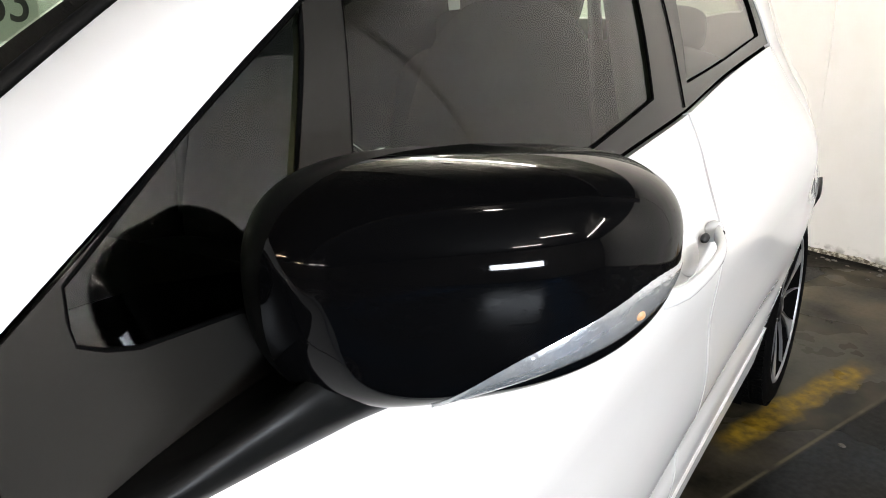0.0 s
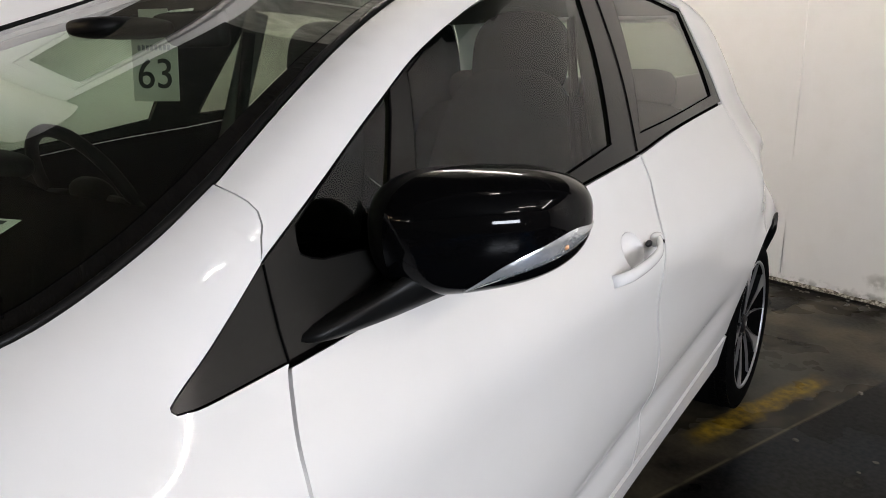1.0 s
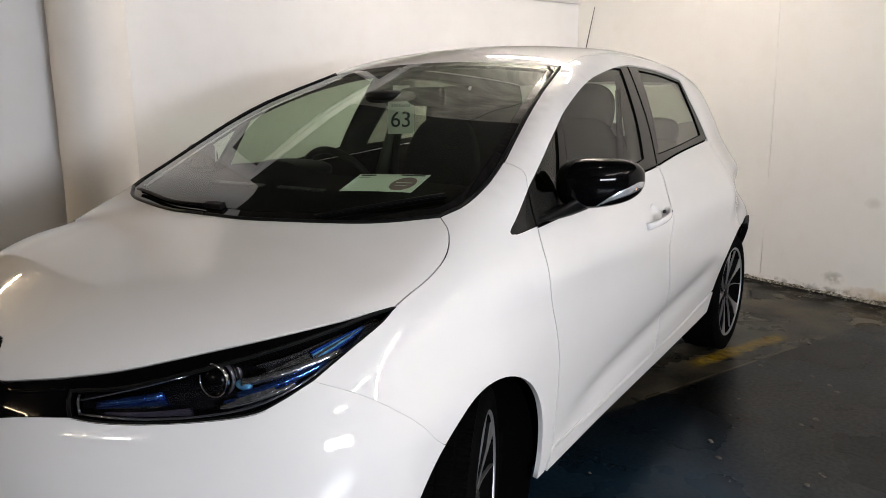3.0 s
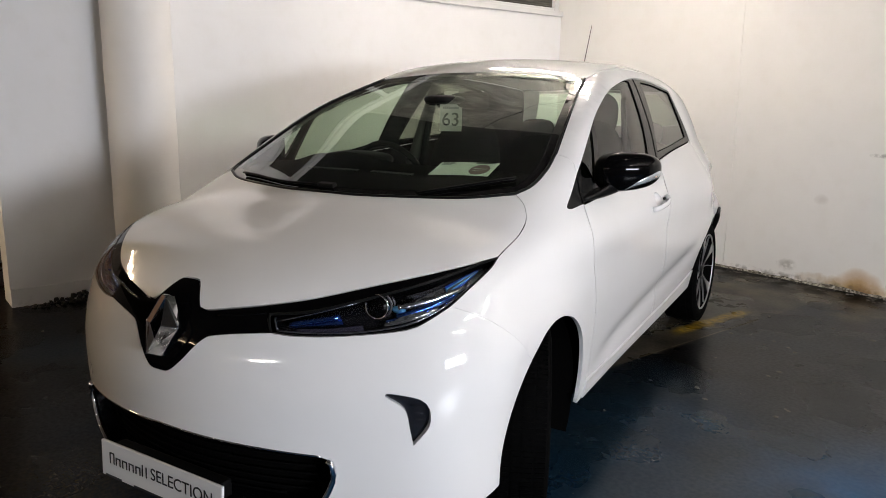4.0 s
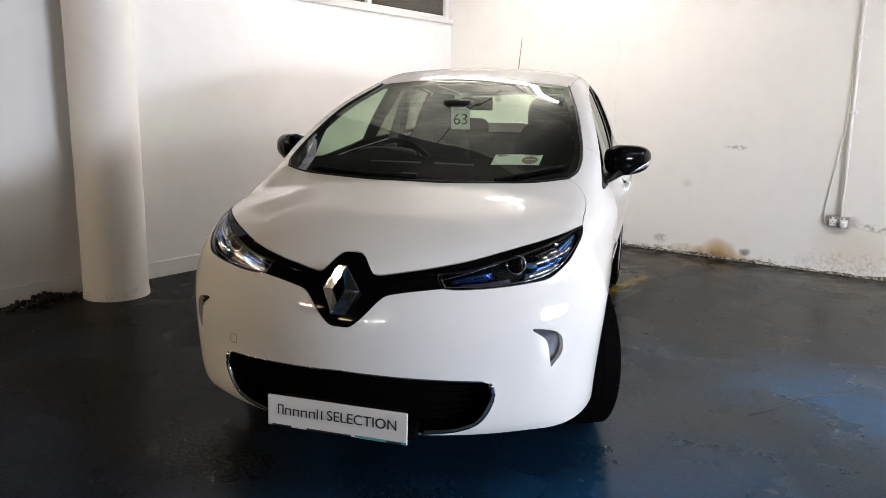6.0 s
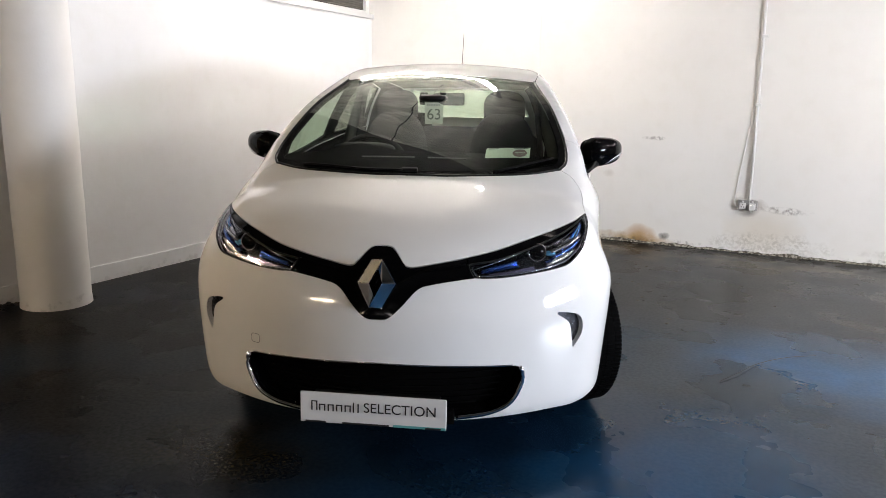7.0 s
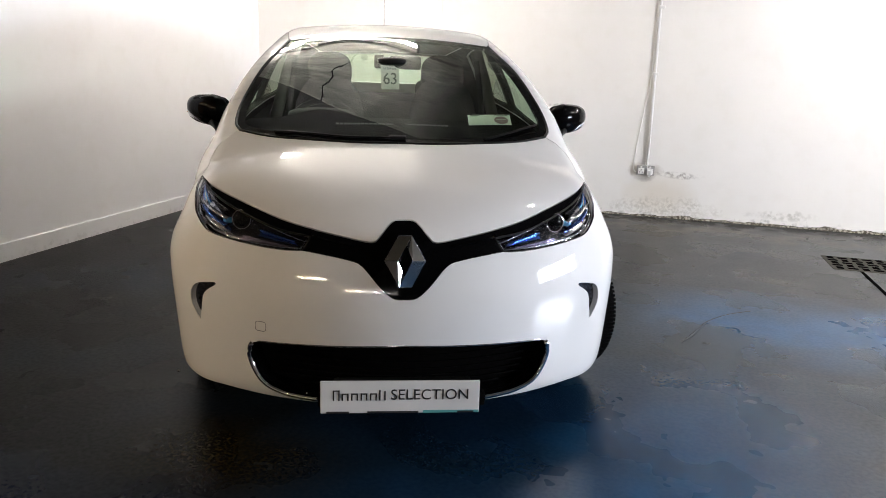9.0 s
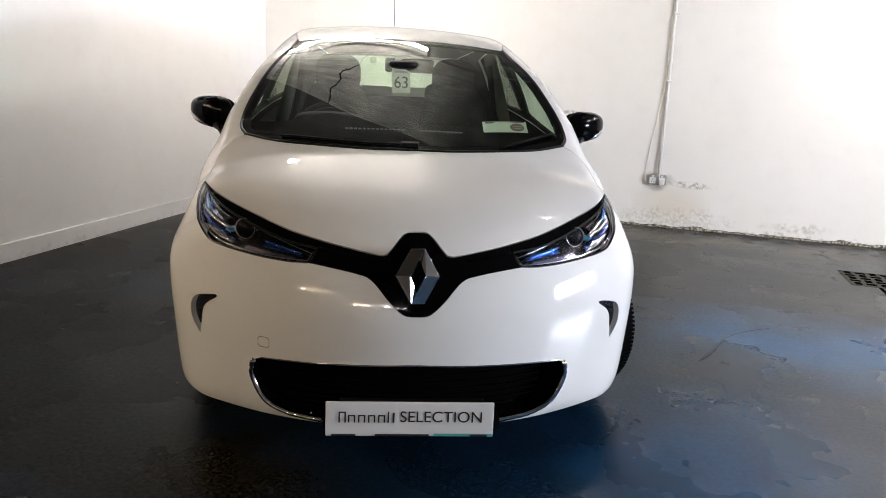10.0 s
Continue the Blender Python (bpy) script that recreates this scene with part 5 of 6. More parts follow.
def floor_paint():
    m = bpy.data.materials.new("worn_painted_concrete")
    m.use_nodes = True
    n, l = m.node_tree.nodes, m.node_tree.links
    b = n["Principled BSDF"]
    co = n.new("ShaderNodeTexCoord").outputs["Object"]
    sep = n.new("ShaderNodeSeparateXYZ")
    l.new(co, sep.inputs[0])
    u, v = sep.outputs["X"], sep.outputs["Y"]
    wob = n.new("ShaderNodeTexNoise")
    wob.inputs["Scale"].default_value, wob.inputs["Detail"].default_value = 2.2, 4
    l.new(co, wob.inputs["Vector"])
    shift = maths(n, l, "MULTIPLY", maths(n, l, "SUBTRACT", wob.outputs["Fac"], 0.5), 1.6)
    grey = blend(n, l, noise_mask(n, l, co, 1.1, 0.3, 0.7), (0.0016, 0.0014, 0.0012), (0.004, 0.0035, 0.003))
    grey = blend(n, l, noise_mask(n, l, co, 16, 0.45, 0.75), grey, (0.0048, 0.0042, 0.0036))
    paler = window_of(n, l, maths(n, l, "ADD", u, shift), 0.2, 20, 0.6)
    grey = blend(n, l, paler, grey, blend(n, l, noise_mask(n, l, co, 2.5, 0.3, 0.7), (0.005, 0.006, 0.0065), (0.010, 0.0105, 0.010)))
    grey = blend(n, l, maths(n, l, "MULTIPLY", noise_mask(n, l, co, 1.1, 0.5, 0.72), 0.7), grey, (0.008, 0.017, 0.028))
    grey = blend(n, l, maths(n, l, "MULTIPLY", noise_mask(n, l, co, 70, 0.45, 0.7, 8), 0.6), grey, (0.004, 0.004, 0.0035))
    # old blue paint over the lane, worn through in places
    wave = maths(n, l, "MULTIPLY", shift, 0.45)
    uw, vw = maths(n, l, "ADD", u, wave), maths(n, l, "ADD", v, wave)
    lane = maths(n, l, "MULTIPLY", window_of(n, l, vw, -1.4, 2.4, 0.3), window_of(n, l, uw, -0.2, 20, 0.4))
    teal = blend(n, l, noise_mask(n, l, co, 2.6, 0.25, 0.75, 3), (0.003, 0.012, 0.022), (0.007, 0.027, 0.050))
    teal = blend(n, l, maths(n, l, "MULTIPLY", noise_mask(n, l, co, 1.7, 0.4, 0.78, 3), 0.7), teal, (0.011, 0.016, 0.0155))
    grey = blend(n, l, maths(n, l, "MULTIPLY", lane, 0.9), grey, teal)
    band = maths(n, l, "MULTIPLY", window_of(n, l, vw, 1.75, 2.40, 0.34), window_of(n, l, uw, 1.0, 20, 0.34))
    patch = maths(n, l, "MULTIPLY", window_of(n, l, vw, -1.4, 0.95, 0.45), window_of(n, l, uw, -0.1, 1.3, 0.4))
    left = maths(n, l, "MULTIPLY", window_of(n, l, vw, -1.5, -0.5, 0.22), window_of(n, l, uw, -1.6, 0.1, 0.3))
    beyond = maths(n, l, "MULTIPLY", window_of(n, l, vw, -1.5, -0.6, 0.3), noise_mask(n, l, co, 1.3, 0.4, 0.6, 3))
    lane = maths(n, l, "MAXIMUM", maths(n, l, "MAXIMUM", band, patch), maths(n, l, "MAXIMUM", left, beyond))
    worn = maths(n, l, "ADD", maths(n, l, "MULTIPLY", noise_mask(n, l, co, 1.6, 0.25, 0.75, 3), 0.6), 0.35)
    # blue paint, darkened in colour for the shade before the bumper
    blue = blend(n, l, noise_mask(n, l, co, 3.5, 0.25, 0.75, 3), (0.0015, 0.007, 0.020), (0.003, 0.019, 0.055))
    # lightened towards the right, with the white wall's reflection in the blue
    blue = blend(n, l, window_of(n, l, uw, 0.75, 20, 0.35), blue, blend(n, l, noise_mask(n, l, co, 2.2, 0.3, 0.7, 3), (0.010, 0.070, 0.17), (0.020, 0.14, 0.34)))
    blue = blend(n, l, left, blue, (0.0015, 0.006, 0.018))
    out = blend(n, l, maths(n, l, "MULTIPLY", lane, worn), grey, blue)
    # dusty brown strip inside the bay's edge, and the worn yellow line
    bay = maths(n, l, "MULTIPLY", window_of(n, l, u, -1.0, -0.27, 0.006), window_of(n, l, v, 2.2, 5.2, 0.4))
    out = blend(n, l, maths(n, l, "MULTIPLY", bay, noise_mask(n, l, co, 5, 0.3, 0.65)), out, (0.050, 0.043, 0.030))
    # pale bare concrete beside the line, and the scribed edge of the bay
    bare = maths(n, l, "MULTIPLY", window_of(n, l, uw, -0.80, -0.46, 0.07), window_of(n, l, vw, 3.45, 4.0, 0.14))
    out = blend(n, l, maths(n, l, "MULTIPLY", bare, 0.85), out, (0.075, 0.073, 0.058))
    scribe = maths(n, l, "MULTIPLY", window_of(n, l, u, -0.284, -0.274, 0.003), window_of(n, l, v, 2.6, 3.75, 0.1))
    out = blend(n, l, maths(n, l, "MULTIPLY", scribe, noise_mask(n, l, co, 9, 0.3, 0.55)), out, (0.09, 0.078, 0.05))
    silt = maths(n, l, "MULTIPLY", window_of(n, l, maths(n, l, "ADD", v, maths(n, l, "MULTIPLY", shift, 0.4)), 4.35, 4.85, 0.12), noise_mask(n, l, co, 4, 0.42, 0.62))
    out = blend(n, l, maths(n, l, "MULTIPLY", silt, 0.8), out, (0.078, 0.064, 0.040))
    ragged = maths(n, l, "MULTIPLY", maths(n, l, "SUBTRACT", noise_mask(n, l, co, 7.5, 0.2, 0.8, 8), 0.5), 0.055)
    line_m = window_of(n, l, maths(n, l, "ADD", u, ragged), -0.475, -0.390, 0.020)
    run = window_of(n, l, maths(n, l, "ADD", v, maths(n, l, "MULTIPLY", shift, 0.15)), 3.15, 3.92, 0.06)
    old = maths(n, l, "MULTIPLY", window_of(n, l, u, -0.90, -0.25, 0.14), maths(n, l, "MULTIPLY", window_of(n, l, v, -0.28, 0.06, 0.12), maths(n, l, "MULTIPLY", noise_mask(n, l, co, 75, 0.42, 0.75, 9), 0.10)))
    yel = maths(n, l, "MULTIPLY", maths(n, l, "MULTIPLY", line_m, run), maths(n, l, "MULTIPLY", noise_mask(n, l, co, 6.5, 0.27, 0.50, 10), maths(n, l, "ADD", maths(n, l, "MULTIPLY", noise_mask(n, l, co, 28, 0.35, 0.62, 8), 0.62), 0.38)))
    out = blend(n, l, maths(n, l, "MAXIMUM", yel, old), out, (0.28, 0.18, 0.02))
    # darker in noisy patches along the wall, an even dark line at its foot
    wall_foot = maths(n, l, "MULTIPLY", window_of(n, l, v, 4.72, 5.2, 0.12), noise_mask(n, l, co, 6, 0.36, 0.52))
    out = blend(n, l, maths(n, l, "MULTIPLY", wall_foot, 0.8), out, (0.010, 0.008, 0.005))
    wall_foot = maths(n, l, "MAXIMUM", wall_foot, window_of(n, l, maths(n, l, "ADD", v, maths(n, l, "MULTIPLY", shift, 0.05)), 4.955, 5.3, 0.02))
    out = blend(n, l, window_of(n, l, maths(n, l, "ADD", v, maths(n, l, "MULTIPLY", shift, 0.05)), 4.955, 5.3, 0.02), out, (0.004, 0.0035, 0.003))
    l.new(out, b.inputs["Base Color"])
    # dusty towards the column, dark and dull along the wall, polished elsewhere
    swept = window_of(n, l, maths(n, l, "ADD", u, wave), -0.1, 20, 0.45)
    dusty = maths(n, l, "MULTIPLY", window_of(n, l, uw, -20, 0.7, 0.25), window_of(n, l, vw, 1.4, 20, 0.4))
    swept = maths(n, l, "MULTIPLY", swept, maths(n, l, "SUBTRACT", 1.0, maths(n, l, "MULTIPLY", dusty, 0.65)))
    gloss = maths(n, l, "ADD", maths(n, l, "MULTIPLY", swept, 0.17), 0.042)
    gloss = maths(n, l, "MULTIPLY", gloss, maths(n, l, "ADD", maths(n, l, "MULTIPLY", noise_mask(n, l, co, 3.2, 0.25, 0.75, 6), 0.36), 0.82))
    gloss = maths(n, l, "MULTIPLY", gloss, maths(n, l, "ADD", maths(n, l, "MULTIPLY", noise_mask(n, l, co, 55, 0.35, 0.65, 6), -0.5), 1.2))
    l.new(maths(n, l, "MULTIPLY", gloss, maths(n, l, "SUBTRACT", 1.0, maths(n, l, "MULTIPLY", wall_foot, 0.85))), b.inputs["Specular IOR Level"])
    r = n.new("ShaderNodeMapRange")
    r.inputs["To Min"].default_value, r.inputs["To Max"].default_value = 0.20, 0.36
    l.new(wob.outputs["Fac"], r.inputs["Value"])
    l.new(r.outputs[0], b.inputs["Roughness"])
    bp = n.new("ShaderNodeBump")
    bp.inputs["Strength"].default_value, bp.inputs["Distance"].default_value = 0.05, 0.004
    fine = n.new("ShaderNodeTexNoise")
    fine.inputs["Scale"].default_value, fine.inputs["Detail"].default_value = 20, 9
    l.new(co, fine.inputs["Vector"])
    l.new(fine.outputs["Fac"], bp.inputs["Height"])
    l.new(bp.outputs["Normal"], b.inputs["Normal"])
    return m


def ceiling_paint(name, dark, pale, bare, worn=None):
    """Painted slab with fine sagging wrinkles and cracks. worn: past this place along the wall the colour darkens to
    bare, for ceiling beyond the lamp's light.
    """
    m = bpy.data.materials.new(name)
    m.use_nodes = True
    n, l = m.node_tree.nodes, m.node_tree.links
    b = n["Principled BSDF"]
    b.inputs["Roughness"].default_value = 0.6
    co = n.new("ShaderNodeTexCoord").outputs["Object"]
    sep = n.new("ShaderNodeSeparateXYZ")
    l.new(co, sep.inputs[0])
    st = n.new("ShaderNodeMapping")
    st.inputs["Scale"].default_value = (1.6, 7.5, 1)
    st.inputs["Rotation"].default_value = (0, 0, radians(8))
    l.new(co, st.inputs["Vector"])
    wr = n.new("ShaderNodeTexNoise")
    wr.inputs["Scale"].default_value, wr.inputs["Detail"].default_value, wr.inputs["Roughness"].default_value = 2.4, 10, 0.62
    l.new(st.outputs[0], wr.inputs["Vector"])
    streak = n.new("ShaderNodeMapRange")
    streak.inputs["From Min"].default_value, streak.inputs["From Max"].default_value = 0.40, 0.60
    l.new(wr.outputs["Fac"], streak.inputs["Value"])
    out = blend(n, l, streak.outputs[0], dark, pale)
    out = blend(n, l, maths(n, l, "MULTIPLY", noise_mask(n, l, co, 3.5, 0.42, 0.7, 8), 0.5), out, tuple(c * 0.55 for c in dark))
    # the lamp's fall-off is put into the colour along the wall
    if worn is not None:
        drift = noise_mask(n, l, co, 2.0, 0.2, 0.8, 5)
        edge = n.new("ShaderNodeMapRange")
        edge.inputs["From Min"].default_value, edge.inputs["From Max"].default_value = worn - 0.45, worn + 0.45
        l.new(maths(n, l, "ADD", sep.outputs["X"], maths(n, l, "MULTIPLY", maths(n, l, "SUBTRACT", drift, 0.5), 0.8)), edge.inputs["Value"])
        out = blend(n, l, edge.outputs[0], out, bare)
    l.new(out, b.inputs["Base Color"])
    bp = n.new("ShaderNodeBump")
    bp.inputs["Strength"].default_value, bp.inputs["Distance"].default_value = 0.9, 0.03
    l.new(wr.outputs["Fac"], bp.inputs["Height"])
    l.new(bp.outputs["Normal"], b.inputs["Normal"])
    return m


def slab(name, lo, hi, material, label=""):
    ob = new(name, block(name, lo, hi, material, 0))
    return tagged(room(ob), label, kind="structure")


# walls out of view: the dark far end of the garage is in their grey
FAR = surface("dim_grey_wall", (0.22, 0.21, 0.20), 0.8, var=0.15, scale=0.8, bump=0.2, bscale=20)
TIMBER = surface("brown_boards", (0.22, 0.11, 0.05), 0.6, var=0.3, scale=6, bump=0.2, bscale=60)
TOP = 2.95
WU, NV = -3.25, 5.03
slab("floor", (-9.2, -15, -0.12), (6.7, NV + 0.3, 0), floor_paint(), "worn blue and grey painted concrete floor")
slab("wall_north", (WU - 0.3, NV, 0), (6.7, NV + 0.3, TOP), NORTH, "white plastered wall with rust stain and scuffs")
slab("wall_west", (WU - 0.25, 0.08, 0), (WU, NV, 2.17), WEST, "white plastered wall below the high window")
slab("wall_west_head", (WU - 0.25, 0.08, 2.85), (WU, NV, TOP), WEST)
slab("wall_west_pier", (WU - 0.25, 0.08, 2.17), (WU, 1.2, 2.85), WEST)
# coloured pale where the batten lights the slab, near black where it doesn't
LIT_CEILING = ceiling_paint("lit_flaking_paint", (0.46, 0.47, 0.40), (0.78, 0.78, 0.69), (0.06, 0.06, 0.052), -0.55)
UNLIT_CEILING = ceiling_paint("unlit_ceiling", (0.030, 0.030, 0.026), (0.055, 0.055, 0.046), (0.04, 0.04, 0.035))
slab("ceiling", (-9.2, 2.2, TOP), (1.0, NV + 0.3, TOP + 0.2), LIT_CEILING, "flaking painted ceiling, coloured paler where the batten lights it")
slab("ceiling_unlit", (1.0, 2.2, TOP - 0.015), (6.7, NV + 0.3, TOP + 0.2), UNLIT_CEILING, "ceiling out of the batten's reach, unlit shade in its colour")
slab("ceiling_front", (-9.2, -15, TOP - 0.015), (6.7, 2.2, TOP + 0.2), UNLIT_CEILING, "ceiling out of the batten's reach, unlit shade in its colour")
CRACK = surface("dark_crack", (0.012, 0.012, 0.010), 0.9, spec=0.05)
crack_way = [(-1.44, 3.16), (-1.47, 3.05), (-1.455, 2.96), (-1.50, 2.86), (-1.545, 2.80), (-1.55, 2.72), (-1.505, 2.62), (-1.51, 2.50), (-1.545, 2.40), (-1.525, 2.28), (-1.55, 2.10)]
tagged(room(new("ceiling_crack", pipe("ceiling_crack", [(u, v, TOP - 0.0005) for u, v in crack_way], 0.006, CRACK, 6, flat=1.2))), "dark ragged crack across the painted ceiling", kind="structure")
tagged(room(new("ceiling_spall", soft_solid("ceiling_spall", (-1.515, 2.84, TOP - 0.001), (0.03, 0.018, 0.003), CRACK, 2, n=8))), "small dark spall beside the crack", kind="structure")
tagged(room(new("ceiling_pipe", pipe("ceiling_pipe", [(-0.80, 3.33, TOP - 0.035), (-0.3, 3.36, TOP - 0.04), (0.3, 3.38, TOP - 0.04), (0.88, 3.42, TOP - 0.035)], 0.02, FAR, 10))), "dull grey conduit under the ceiling", "pipe")
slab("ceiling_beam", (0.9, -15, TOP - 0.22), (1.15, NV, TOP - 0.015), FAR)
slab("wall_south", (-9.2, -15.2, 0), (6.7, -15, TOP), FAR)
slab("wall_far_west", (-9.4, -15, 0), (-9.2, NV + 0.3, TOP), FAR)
# added black slab: the darkness of the store is put into its colour
slab("store_black_backing", (-9.2, 3.2, 0), (WU - 0.25, 3.4, TOP), SHADOW)
E0, E1, EL, EH = -0.3, 1.5, 1.1, 1.62
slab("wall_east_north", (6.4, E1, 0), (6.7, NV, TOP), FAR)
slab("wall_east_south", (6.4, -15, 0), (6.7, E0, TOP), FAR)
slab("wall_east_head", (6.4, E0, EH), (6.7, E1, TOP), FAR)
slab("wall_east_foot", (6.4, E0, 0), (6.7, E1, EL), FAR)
slab("backdrop", (7.2, -4, -0.1), (7.25, 4, 4), glow("overcast_daylight", (0.80, 0.87, 1.0), DAY), "bright overcast daylight outside the opening")
for k in range(6):
    ob = new("timber_board", block("timber_board", (-5.4, -2.5, 0.10 + 0.21 * k), (-5.36, 2.6, 0.30 + 0.21 * k), TIMBER, 0.004))
    room(ob)
    tagged(ob, "brown timber board of a dim partition", "board", "boards of the partition")

FILLET = surface("soiled_cement", (0.46, 0.43, 0.36), 0.9, var=0.12, scale=22, bump=0.4, bscale=60, dirt=(0.05, 0.04, 0.025), dirt_amount=0.95, dirt_from=0.34)
# skirtings and the lumpy cement fillet
ob = slab("baseboard", (WU, 0.08, 0), (WU + 0.018, NV, 0.118), WEST, "low painted skirting band")
fv, ff, n = [], [], 240
rnd = random.Random(4)
for i in range(n + 1):
    u = WU + 0.02 + (6.38 - WU) * i / n
    w, h = 0.014 + 0.012 * noise.noise((u * 3, 0, 0)) + rnd.uniform(-0.004, 0.004), 0.020 + 0.020 * noise.noise((u * 4, 5, 0)) + rnd.uniform(-0.006, 0.006)
    fv += [(u, NV - w, 0), (u, NV - w * 0.9, h * 0.6), (u, NV - 0.004, h), (u, NV, h)]
    if i < n:
        a = i * 4
        ff += [(a + j, a + 4 + j, a + 5 + j, a + 1 + j) for j in range(3)]
tagged(room(new("trim", data("trim", fv, ff, FILLET, True))), "lumpy painted cement fillet", kind="structure")
tagged(room(new("wall_joint", pipe("wall_joint", [(-1.28, NV + 0.0015, 0.05), (-1.275, NV + 0.0015, 1.0), (-1.285, NV + 0.0015, 2.0), (-1.28, NV + 0.0015, TOP)], 0.0045, NORTH, 8))), "filled vertical joint in the plaster", kind="structure")

# round column
prof = [(0, 0.213)] + [(0.06 + 0.145 * i, 0.208 + 0.0015 * math.sin(i * 2.1)) for i in range(20)] + [(TOP, 0.208)]
ob = new("column", lathe("column", prof, COLUMN, 64, "z"))
ob.matrix_world = ROOM @ pose(-3.005, 0.89, 0)
tagged(ob, "round white painted concrete column", kind="structure")

# high window in the west wall
FRAME = surface("white_window_frame", (0.72, 0.71, 0.69), 0.45, var=0.08, bump=0.1, bscale=60)
RIBBED = surface("dark_ribbed_glass", (0.07, 0.062, 0.05), 0.25, var=0.2, scale=3, coat=0.5)
win = tagged(new("window_1"), "high window with dark ribbed panes in white frame", kind="structure")
win.matrix_world = ROOM
part("window_sill", block("window_sill", (WU - 0.2, 1.2, 2.165), (WU + 0.035, NV - 0.004, 2.215), FRAME, 0.006), win)
for v0 in (1.2, 2.50, 3.72, NV - 0.065):
    part("window_frame", block("window_frame", (WU - 0.10, v0, 2.215), (WU - 0.03, v0 + 0.06, 2.85), FRAME, 0.004), win)
for z0 in (2.215, 2.81):
    part("window_frame", block("window_frame", (WU - 0.098, 1.26, z0), (WU - 0.032, NV - 0.065, z0 + 0.035), FRAME, 0.004), win)
for v0, v1 in ((1.26, 2.50), (2.56, 3.72), (3.78, NV - 0.065)):
    pane = part("window_pane", block("window_pane", (WU - 0.075, v0, 2.25), (WU - 0.068, v1, 2.81), RIBBED, 0), win, "dark ribbed glass pane")
    rv, rf = [], []
    for i in range(26):
        z = 2.255 + i * 0.0215
        s = len(rv)
        rv += [(WU - 0.068, v0, z), (WU - 0.068, v1, z), (WU - 0.064, v1, z + 0.009), (WU - 0.064, v0, z + 0.009), (WU - 0.068, v0, z + 0.018), (WU - 0.068, v1, z + 0.018)]
        rf += [(s, s + 1, s + 2, s + 3), (s + 3, s + 2, s + 5, s + 4)]
    part("glass_ribs", data("glass_ribs", rv, rf, RIBBED), pane)
# added black slab, out of view, that keeps the space behind the panes dark
slab("window_black_backing", (WU - 0.55, 0.4, 2.0), (WU - 0.5, NV, TOP), SHADOW)

# socket, conduit and cable on the north wall
WHITE_PLASTIC = surface("white_plastic", (0.74, 0.73, 0.70), 0.4, var=0.06, dirt=(0.4, 0.37, 0.32), dirt_amount=0.4)
PIPE_PAINT = surface("painted_conduit", (0.78, 0.77, 0.74), 0.4, var=0.06)
sock = thing("wall_socket", "double metal-clad wall socket on white wall", "socket", m=ROOM)
part("socket_box", block("socket_box", (0.665, NV - 0.045, 0.395), (0.825, NV, 0.485), surface("grey_metal_box", (0.36, 0.35, 0.33), 0.55, 0.2, var=0.25, scale=30, dirt=(0.12, 0.10, 0.08), dirt_amount=0.7), 0.004), sock, "grey metal box")
for u in (0.705, 0.785):
    part("socket_face", block("socket_face", (u - 0.027, NV - 0.052, 0.408), (u + 0.027, NV - 0.044, 0.462), WHITE_PLASTIC, 0.003), sock, "white socket face")
    part("socket_switch", block("socket_switch", (u - 0.008, NV - 0.057, 0.465), (u + 0.008, NV - 0.044, 0.48), WHITE_PLASTIC, 0.002), sock)
    for dx, dz in ((0, 0.012), (-0.011, -0.008), (0.011, -0.008)):
        part("pin_hole", block("pin_hole", (u + dx - 0.003, NV - 0.0526, 0.433 + dz - 0.005), (u + dx + 0.003, NV - 0.0516, 0.433 + dz + 0.005), INK, 0), sock)
part("plug", block("plug", (0.765, NV - 0.088, 0.402), (0.805, NV - 0.050, 0.448), WHITE_PLASTIC, 0.008), sock, "dusty white plug")
part("plug_cord", pipe("plug_cord", line((0.785, NV - 0.07, 0.404), (0.783, NV - 0.07, 0.385), (0.770, NV - 0.05, 0.40), (0.757, NV - 0.042, 0.50), (0.756, NV - 0.036, 0.80), (0.745, NV - 0.034, 1.25), step=0.03), 0.0038, WHITE_PLASTIC, 8), sock, "thin white cord")
cond = thing("conduit", "white painted conduit pipe running up the wall", "pipe", m=ROOM)
part("pipe", pipe("pipe", [(0.755, NV - 0.02, 0.48), (0.752, NV - 0.02, 1.0), (0.742, NV - 0.02, 1.6), (0.735, NV - 0.02, 2.1), (0.733, NV - 0.02, TOP)], 0.0125, PIPE_PAINT, 12), cond)
for z in (1.32, 1.9):
    part("saddle_clip", block("saddle_clip", (0.722, NV - 0.036, z - 0.012), (0.778, NV, z + 0.012), PIPE_PAINT, 0.004), cond)
tagged(room(new("cable", pipe("cable", line((0.664, NV - 0.02, 0.42), (0.642, NV - 0.03, 0.43), (0.632, NV - 0.012, 0.50), (0.655, NV - 0.008, 0.75), (0.69, NV - 0.008, 1.05), (0.715, NV - 0.012, 1.25), (0.718, NV - 0.014, 2.0), (0.712, NV - 0.014, TOP), step=0.04), 0.0045, PIPE_PAINT, 8))), "thin white cable looped beside the conduit", "cable")

# floor drain, channel, litter
IRON = surface("dirty_cast_iron", (0.075, 0.07, 0.06), 0.95, 0.0, var=0.3, scale=20, bump=0.3, bscale=120, spec=0.08)
drain = thing("drain_cover", "rusty square cast iron drain grate in the floor", "drain", m=ROOM)
part("grate_frame", block("grate_frame", (2.10, 3.52, -0.02), (2.55, 3.95, 0.004), IRON, 0.003), drain)
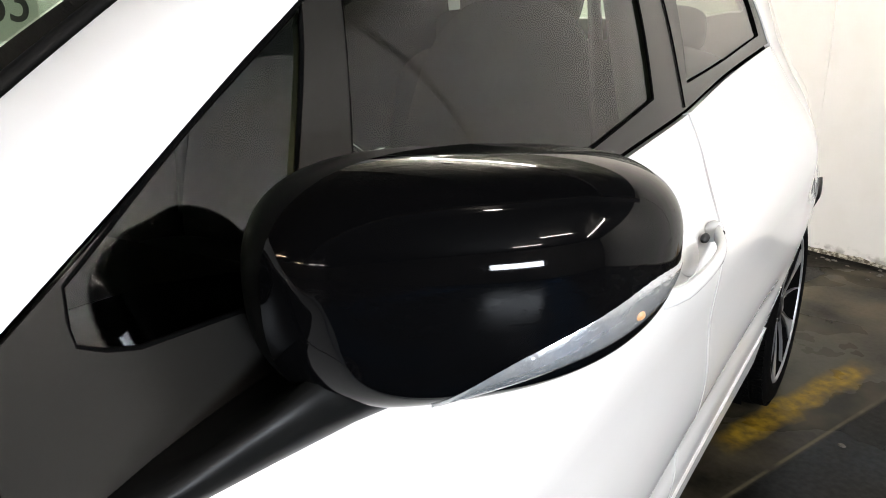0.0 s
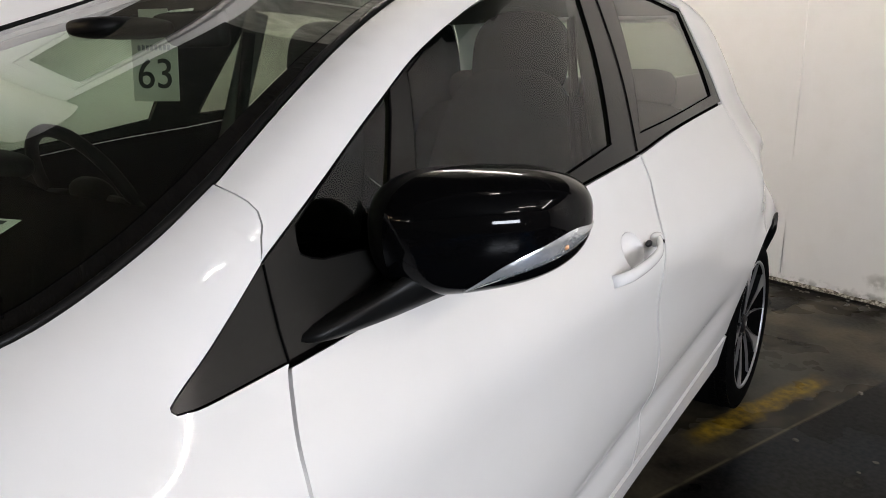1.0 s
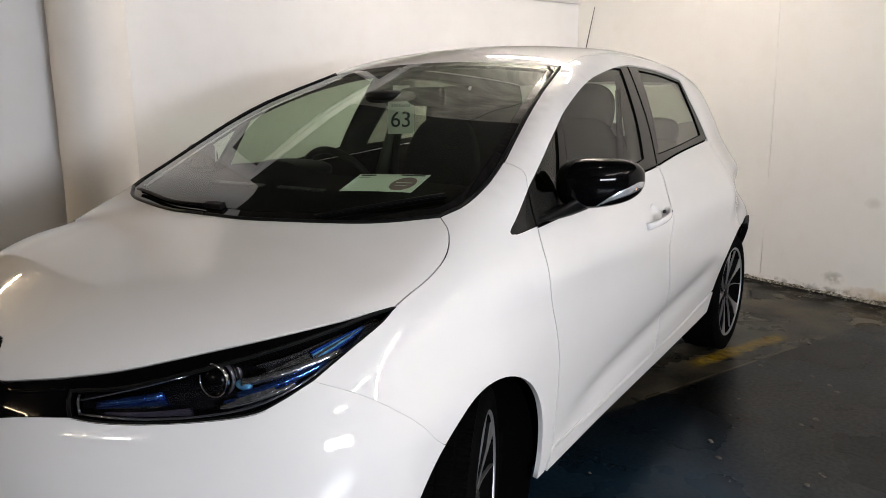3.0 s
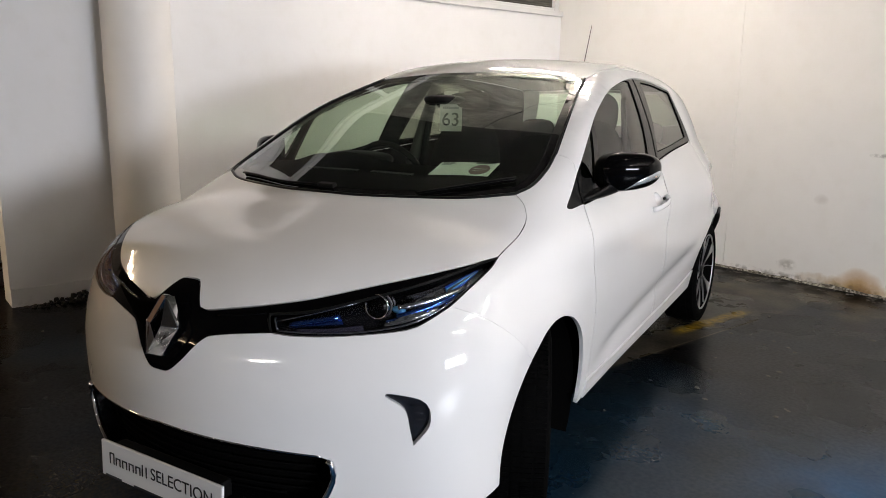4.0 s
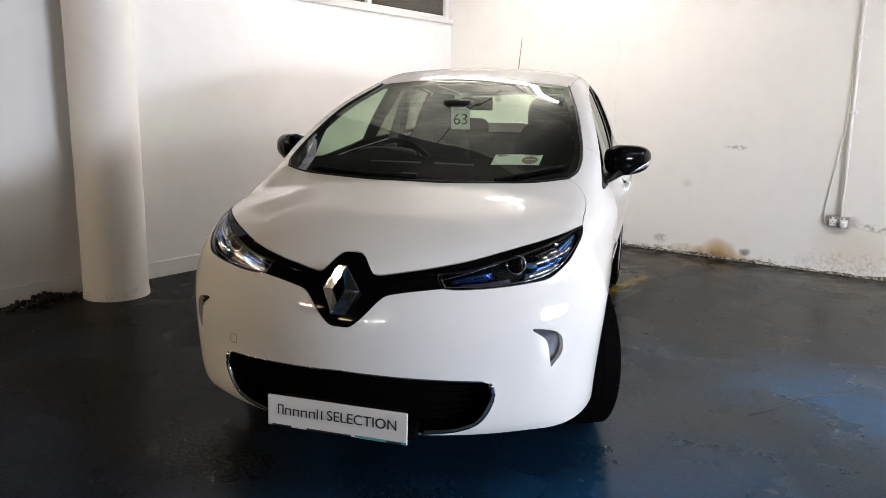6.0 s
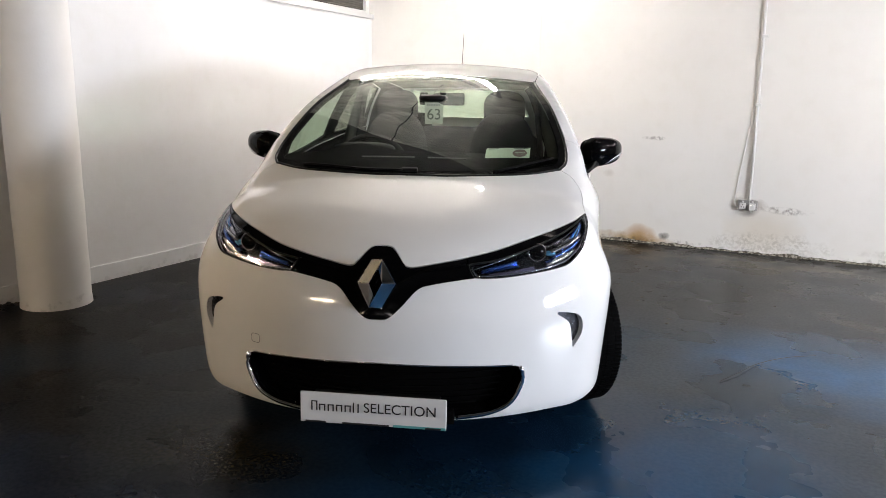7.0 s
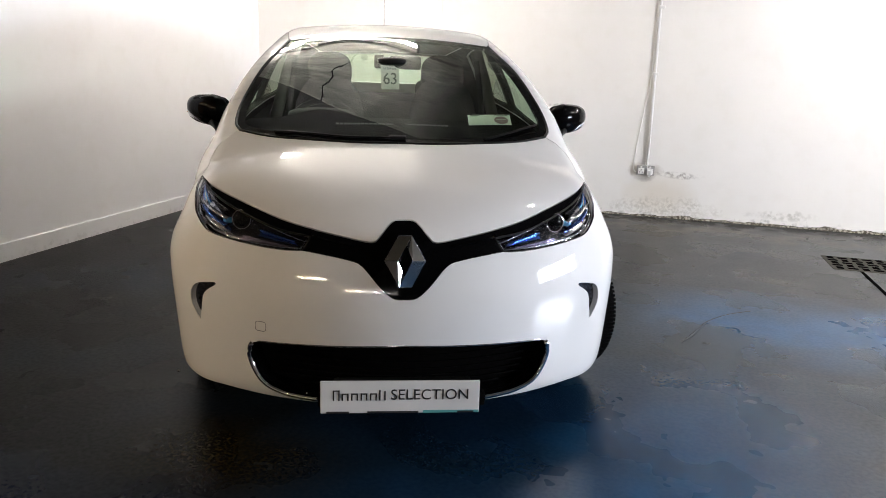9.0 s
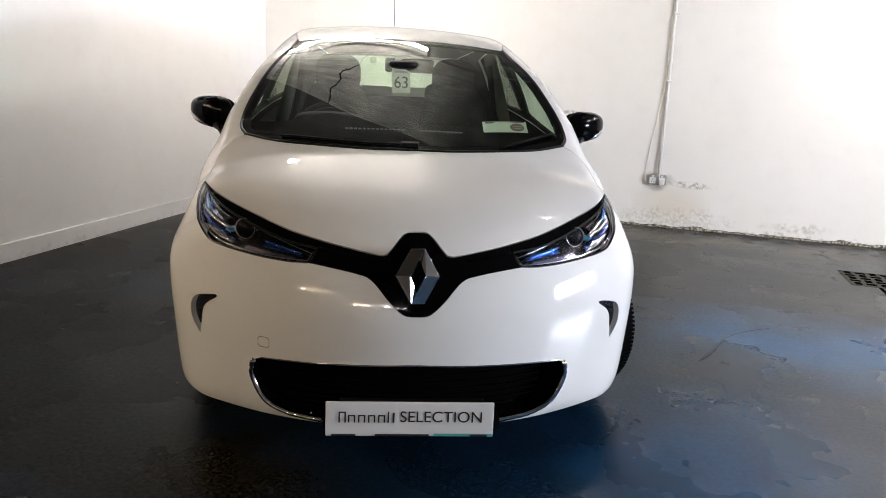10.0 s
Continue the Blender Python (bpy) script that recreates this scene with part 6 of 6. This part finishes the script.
for i in range(5):
    for j in range(5):
        c = (2.155 + i * 0.085, 3.575 + j * 0.08)
        a, b = (0.034, 0.020) if (i + j) % 2 else (0.022, 0.034)
        # slots aren't cut: black strips on the plate give their shade
        part("grate_slot", block("grate_slot", (c[0] - a, c[1] - b, 0.002), (c[0] + a, c[1] + b, 0.0055), SHADOW, 0), drain, "black strip for the shade in a slot of the grate")
# black strip laid on the floor for the shaded channel
tagged(room(new("floor_channel", block("floor_channel", (2.27, 1.2, -0.01), (2.295, 3.515, 0.003), SHADOW, 0))), "narrow black strip for the shade in a floor channel", kind="structure")
rnd = random.Random(11)
cv, cf = [], []


def flake(u, v, r):
    s, k = len(cv), 7
    h = r * rnd.uniform(0.25, 0.5)
    for z, q in ((0.0, 1.0), (h, 0.75)):
        for i in range(k):
            a = 2 * math.pi * i / k
            d = r * q * rnd.uniform(0.7, 1.2)
            cv.append((u + d * math.cos(a), v + d * 0.7 * math.sin(a), z))
    cf.extend([(s + i, s + (i + 1) % k, s + k + (i + 1) % k, s + k + i) for i in range(k)] + [tuple(range(s + k, s + 2 * k))])


for x, y in ((1.59, 1.11), (1.03, 2.24), (1.30, 2.60), (1.40, 2.08), (1.21, 3.13), (1.34, 2.69), (1.02, 2.74), (1.01, 3.24), (-0.93, 0.83), (1.61, 1.1), (2.2, 2.6), (1.8, 3.2)):
    flake(0.9336 * x - 0.3584 * y, 0.3584 * x + 0.9336 * y, rnd.uniform(0.008, 0.014))
for u, v in ((-0.27, 3.92), (0.12, 3.41), (0.56, 2.55), (0.35, 3.94), (0.01, 3.46), (0.18, 3.36), (0.26, 2.37), (0.10, 3.99), (-2.59, 0.14)):
    flake(u, v, rnd.uniform(0.010, 0.018))
for _ in range(26):
    flake(rnd.uniform(-0.6, 3.0), rnd.uniform(1.2, 4.6), rnd.uniform(0.003, 0.008))
for _ in range(120):
    flake(rnd.uniform(-1.4, 2.8), NV - 0.03 - abs(rnd.gauss(0, 0.10)), rnd.uniform(0.004, 0.016))
for _ in range(40):
    flake(WU + 0.03 + abs(rnd.gauss(0, 0.05)), rnd.uniform(0.15, 0.9), rnd.uniform(0.006, 0.022))
LITTER = surface("pale_grit", (0.10, 0.09, 0.075), 0.9, var=0.6, scale=40)
tagged(room(new("floor_grit", data("floor_grit", cv, cf, LITTER))), "scattered flakes of plaster and grit", "grit", kind="stuff")
# a drift of black leaf litter at the foot of the wall
cv, cf = [], []
for _ in range(90):
    v = rnd.gauss(0.50, 0.11)
    k = len(cv)
    flake(WU + 0.02 + abs(rnd.gauss(0, 0.055)), v, rnd.uniform(0.008, 0.026))
    rise = rnd.uniform(0, 0.035) * max(0, 1 - abs(v - 0.5) / 0.2)
    cv[k:] = [(a, b, c * 2 + rise + 0.5 * rnd.uniform(0, 0.012)) for a, b, c in cv[k:]]
tagged(room(new("leaf_litter", data("leaf_litter", cv, cf, surface("black_leaf_mould", (0.010, 0.008, 0.006), 0.7, var=0.6, scale=30)))), "small drift of black leaf litter by the skirting", "litter", kind="stuff")
tagged(new("twig", pipe("twig", line((1.48, 1.13, 0.004), (1.60, 1.25, 0.010), (1.75, 1.42, 0.006), (1.92, 1.52, 0.012), (2.10, 1.60, 0.004), step=0.05), 0.0018, surface("dry_twig", (0.05, 0.035, 0.02), 0.8), 6)), "thin dry twig lying on the floor", "twig")

# ceiling lights: battens with fluorescent tubes
TUBE = glow("fluorescent_tube", (1.0, 0.93, 0.89), TUBES)
BATTEN = surface("grey_batten", (0.14, 0.14, 0.135), 0.6, var=0.1, spec=0.1)


WARM_TUBE = glow("warm_fluorescent_tube", (1.0, 0.78, 0.52), TUBES)


def batten(u, v, turn, size=1.5, warm=0):
    lamp = thing("ceiling_light", "grey fluorescent batten light fixed under the ceiling", "ceiling light", "ceiling lights", m=ROOM @ pose(u, v, TOP - (0.222 if 0.9 < u < 1.15 else 0.016), 0, 0, turn))
    part("batten_body", block("batten_body", (-size / 2 - 0.03, -0.017, -0.014), (size / 2 + 0.03, 0.017, 0), BATTEN, 0.003), lamp)
    part("tube", pipe("tube", [(-size / 2, 0, -0.108), (size / 2, 0, -0.108)], 0.019, WARM_TUBE if warm else TUBE, 12), lamp, "lit fluorescent tube")
    for x in (-size / 2, size / 2):
        part("lamp_holder", block("lamp_holder", (x - 0.013, -0.020, -0.128), (x + 0.013, 0.020, -0.012), BATTEN, 0.003), lamp)


for u, v, turn, size, warm in LIGHTS:
    batten(u, v, turn, size, warm)
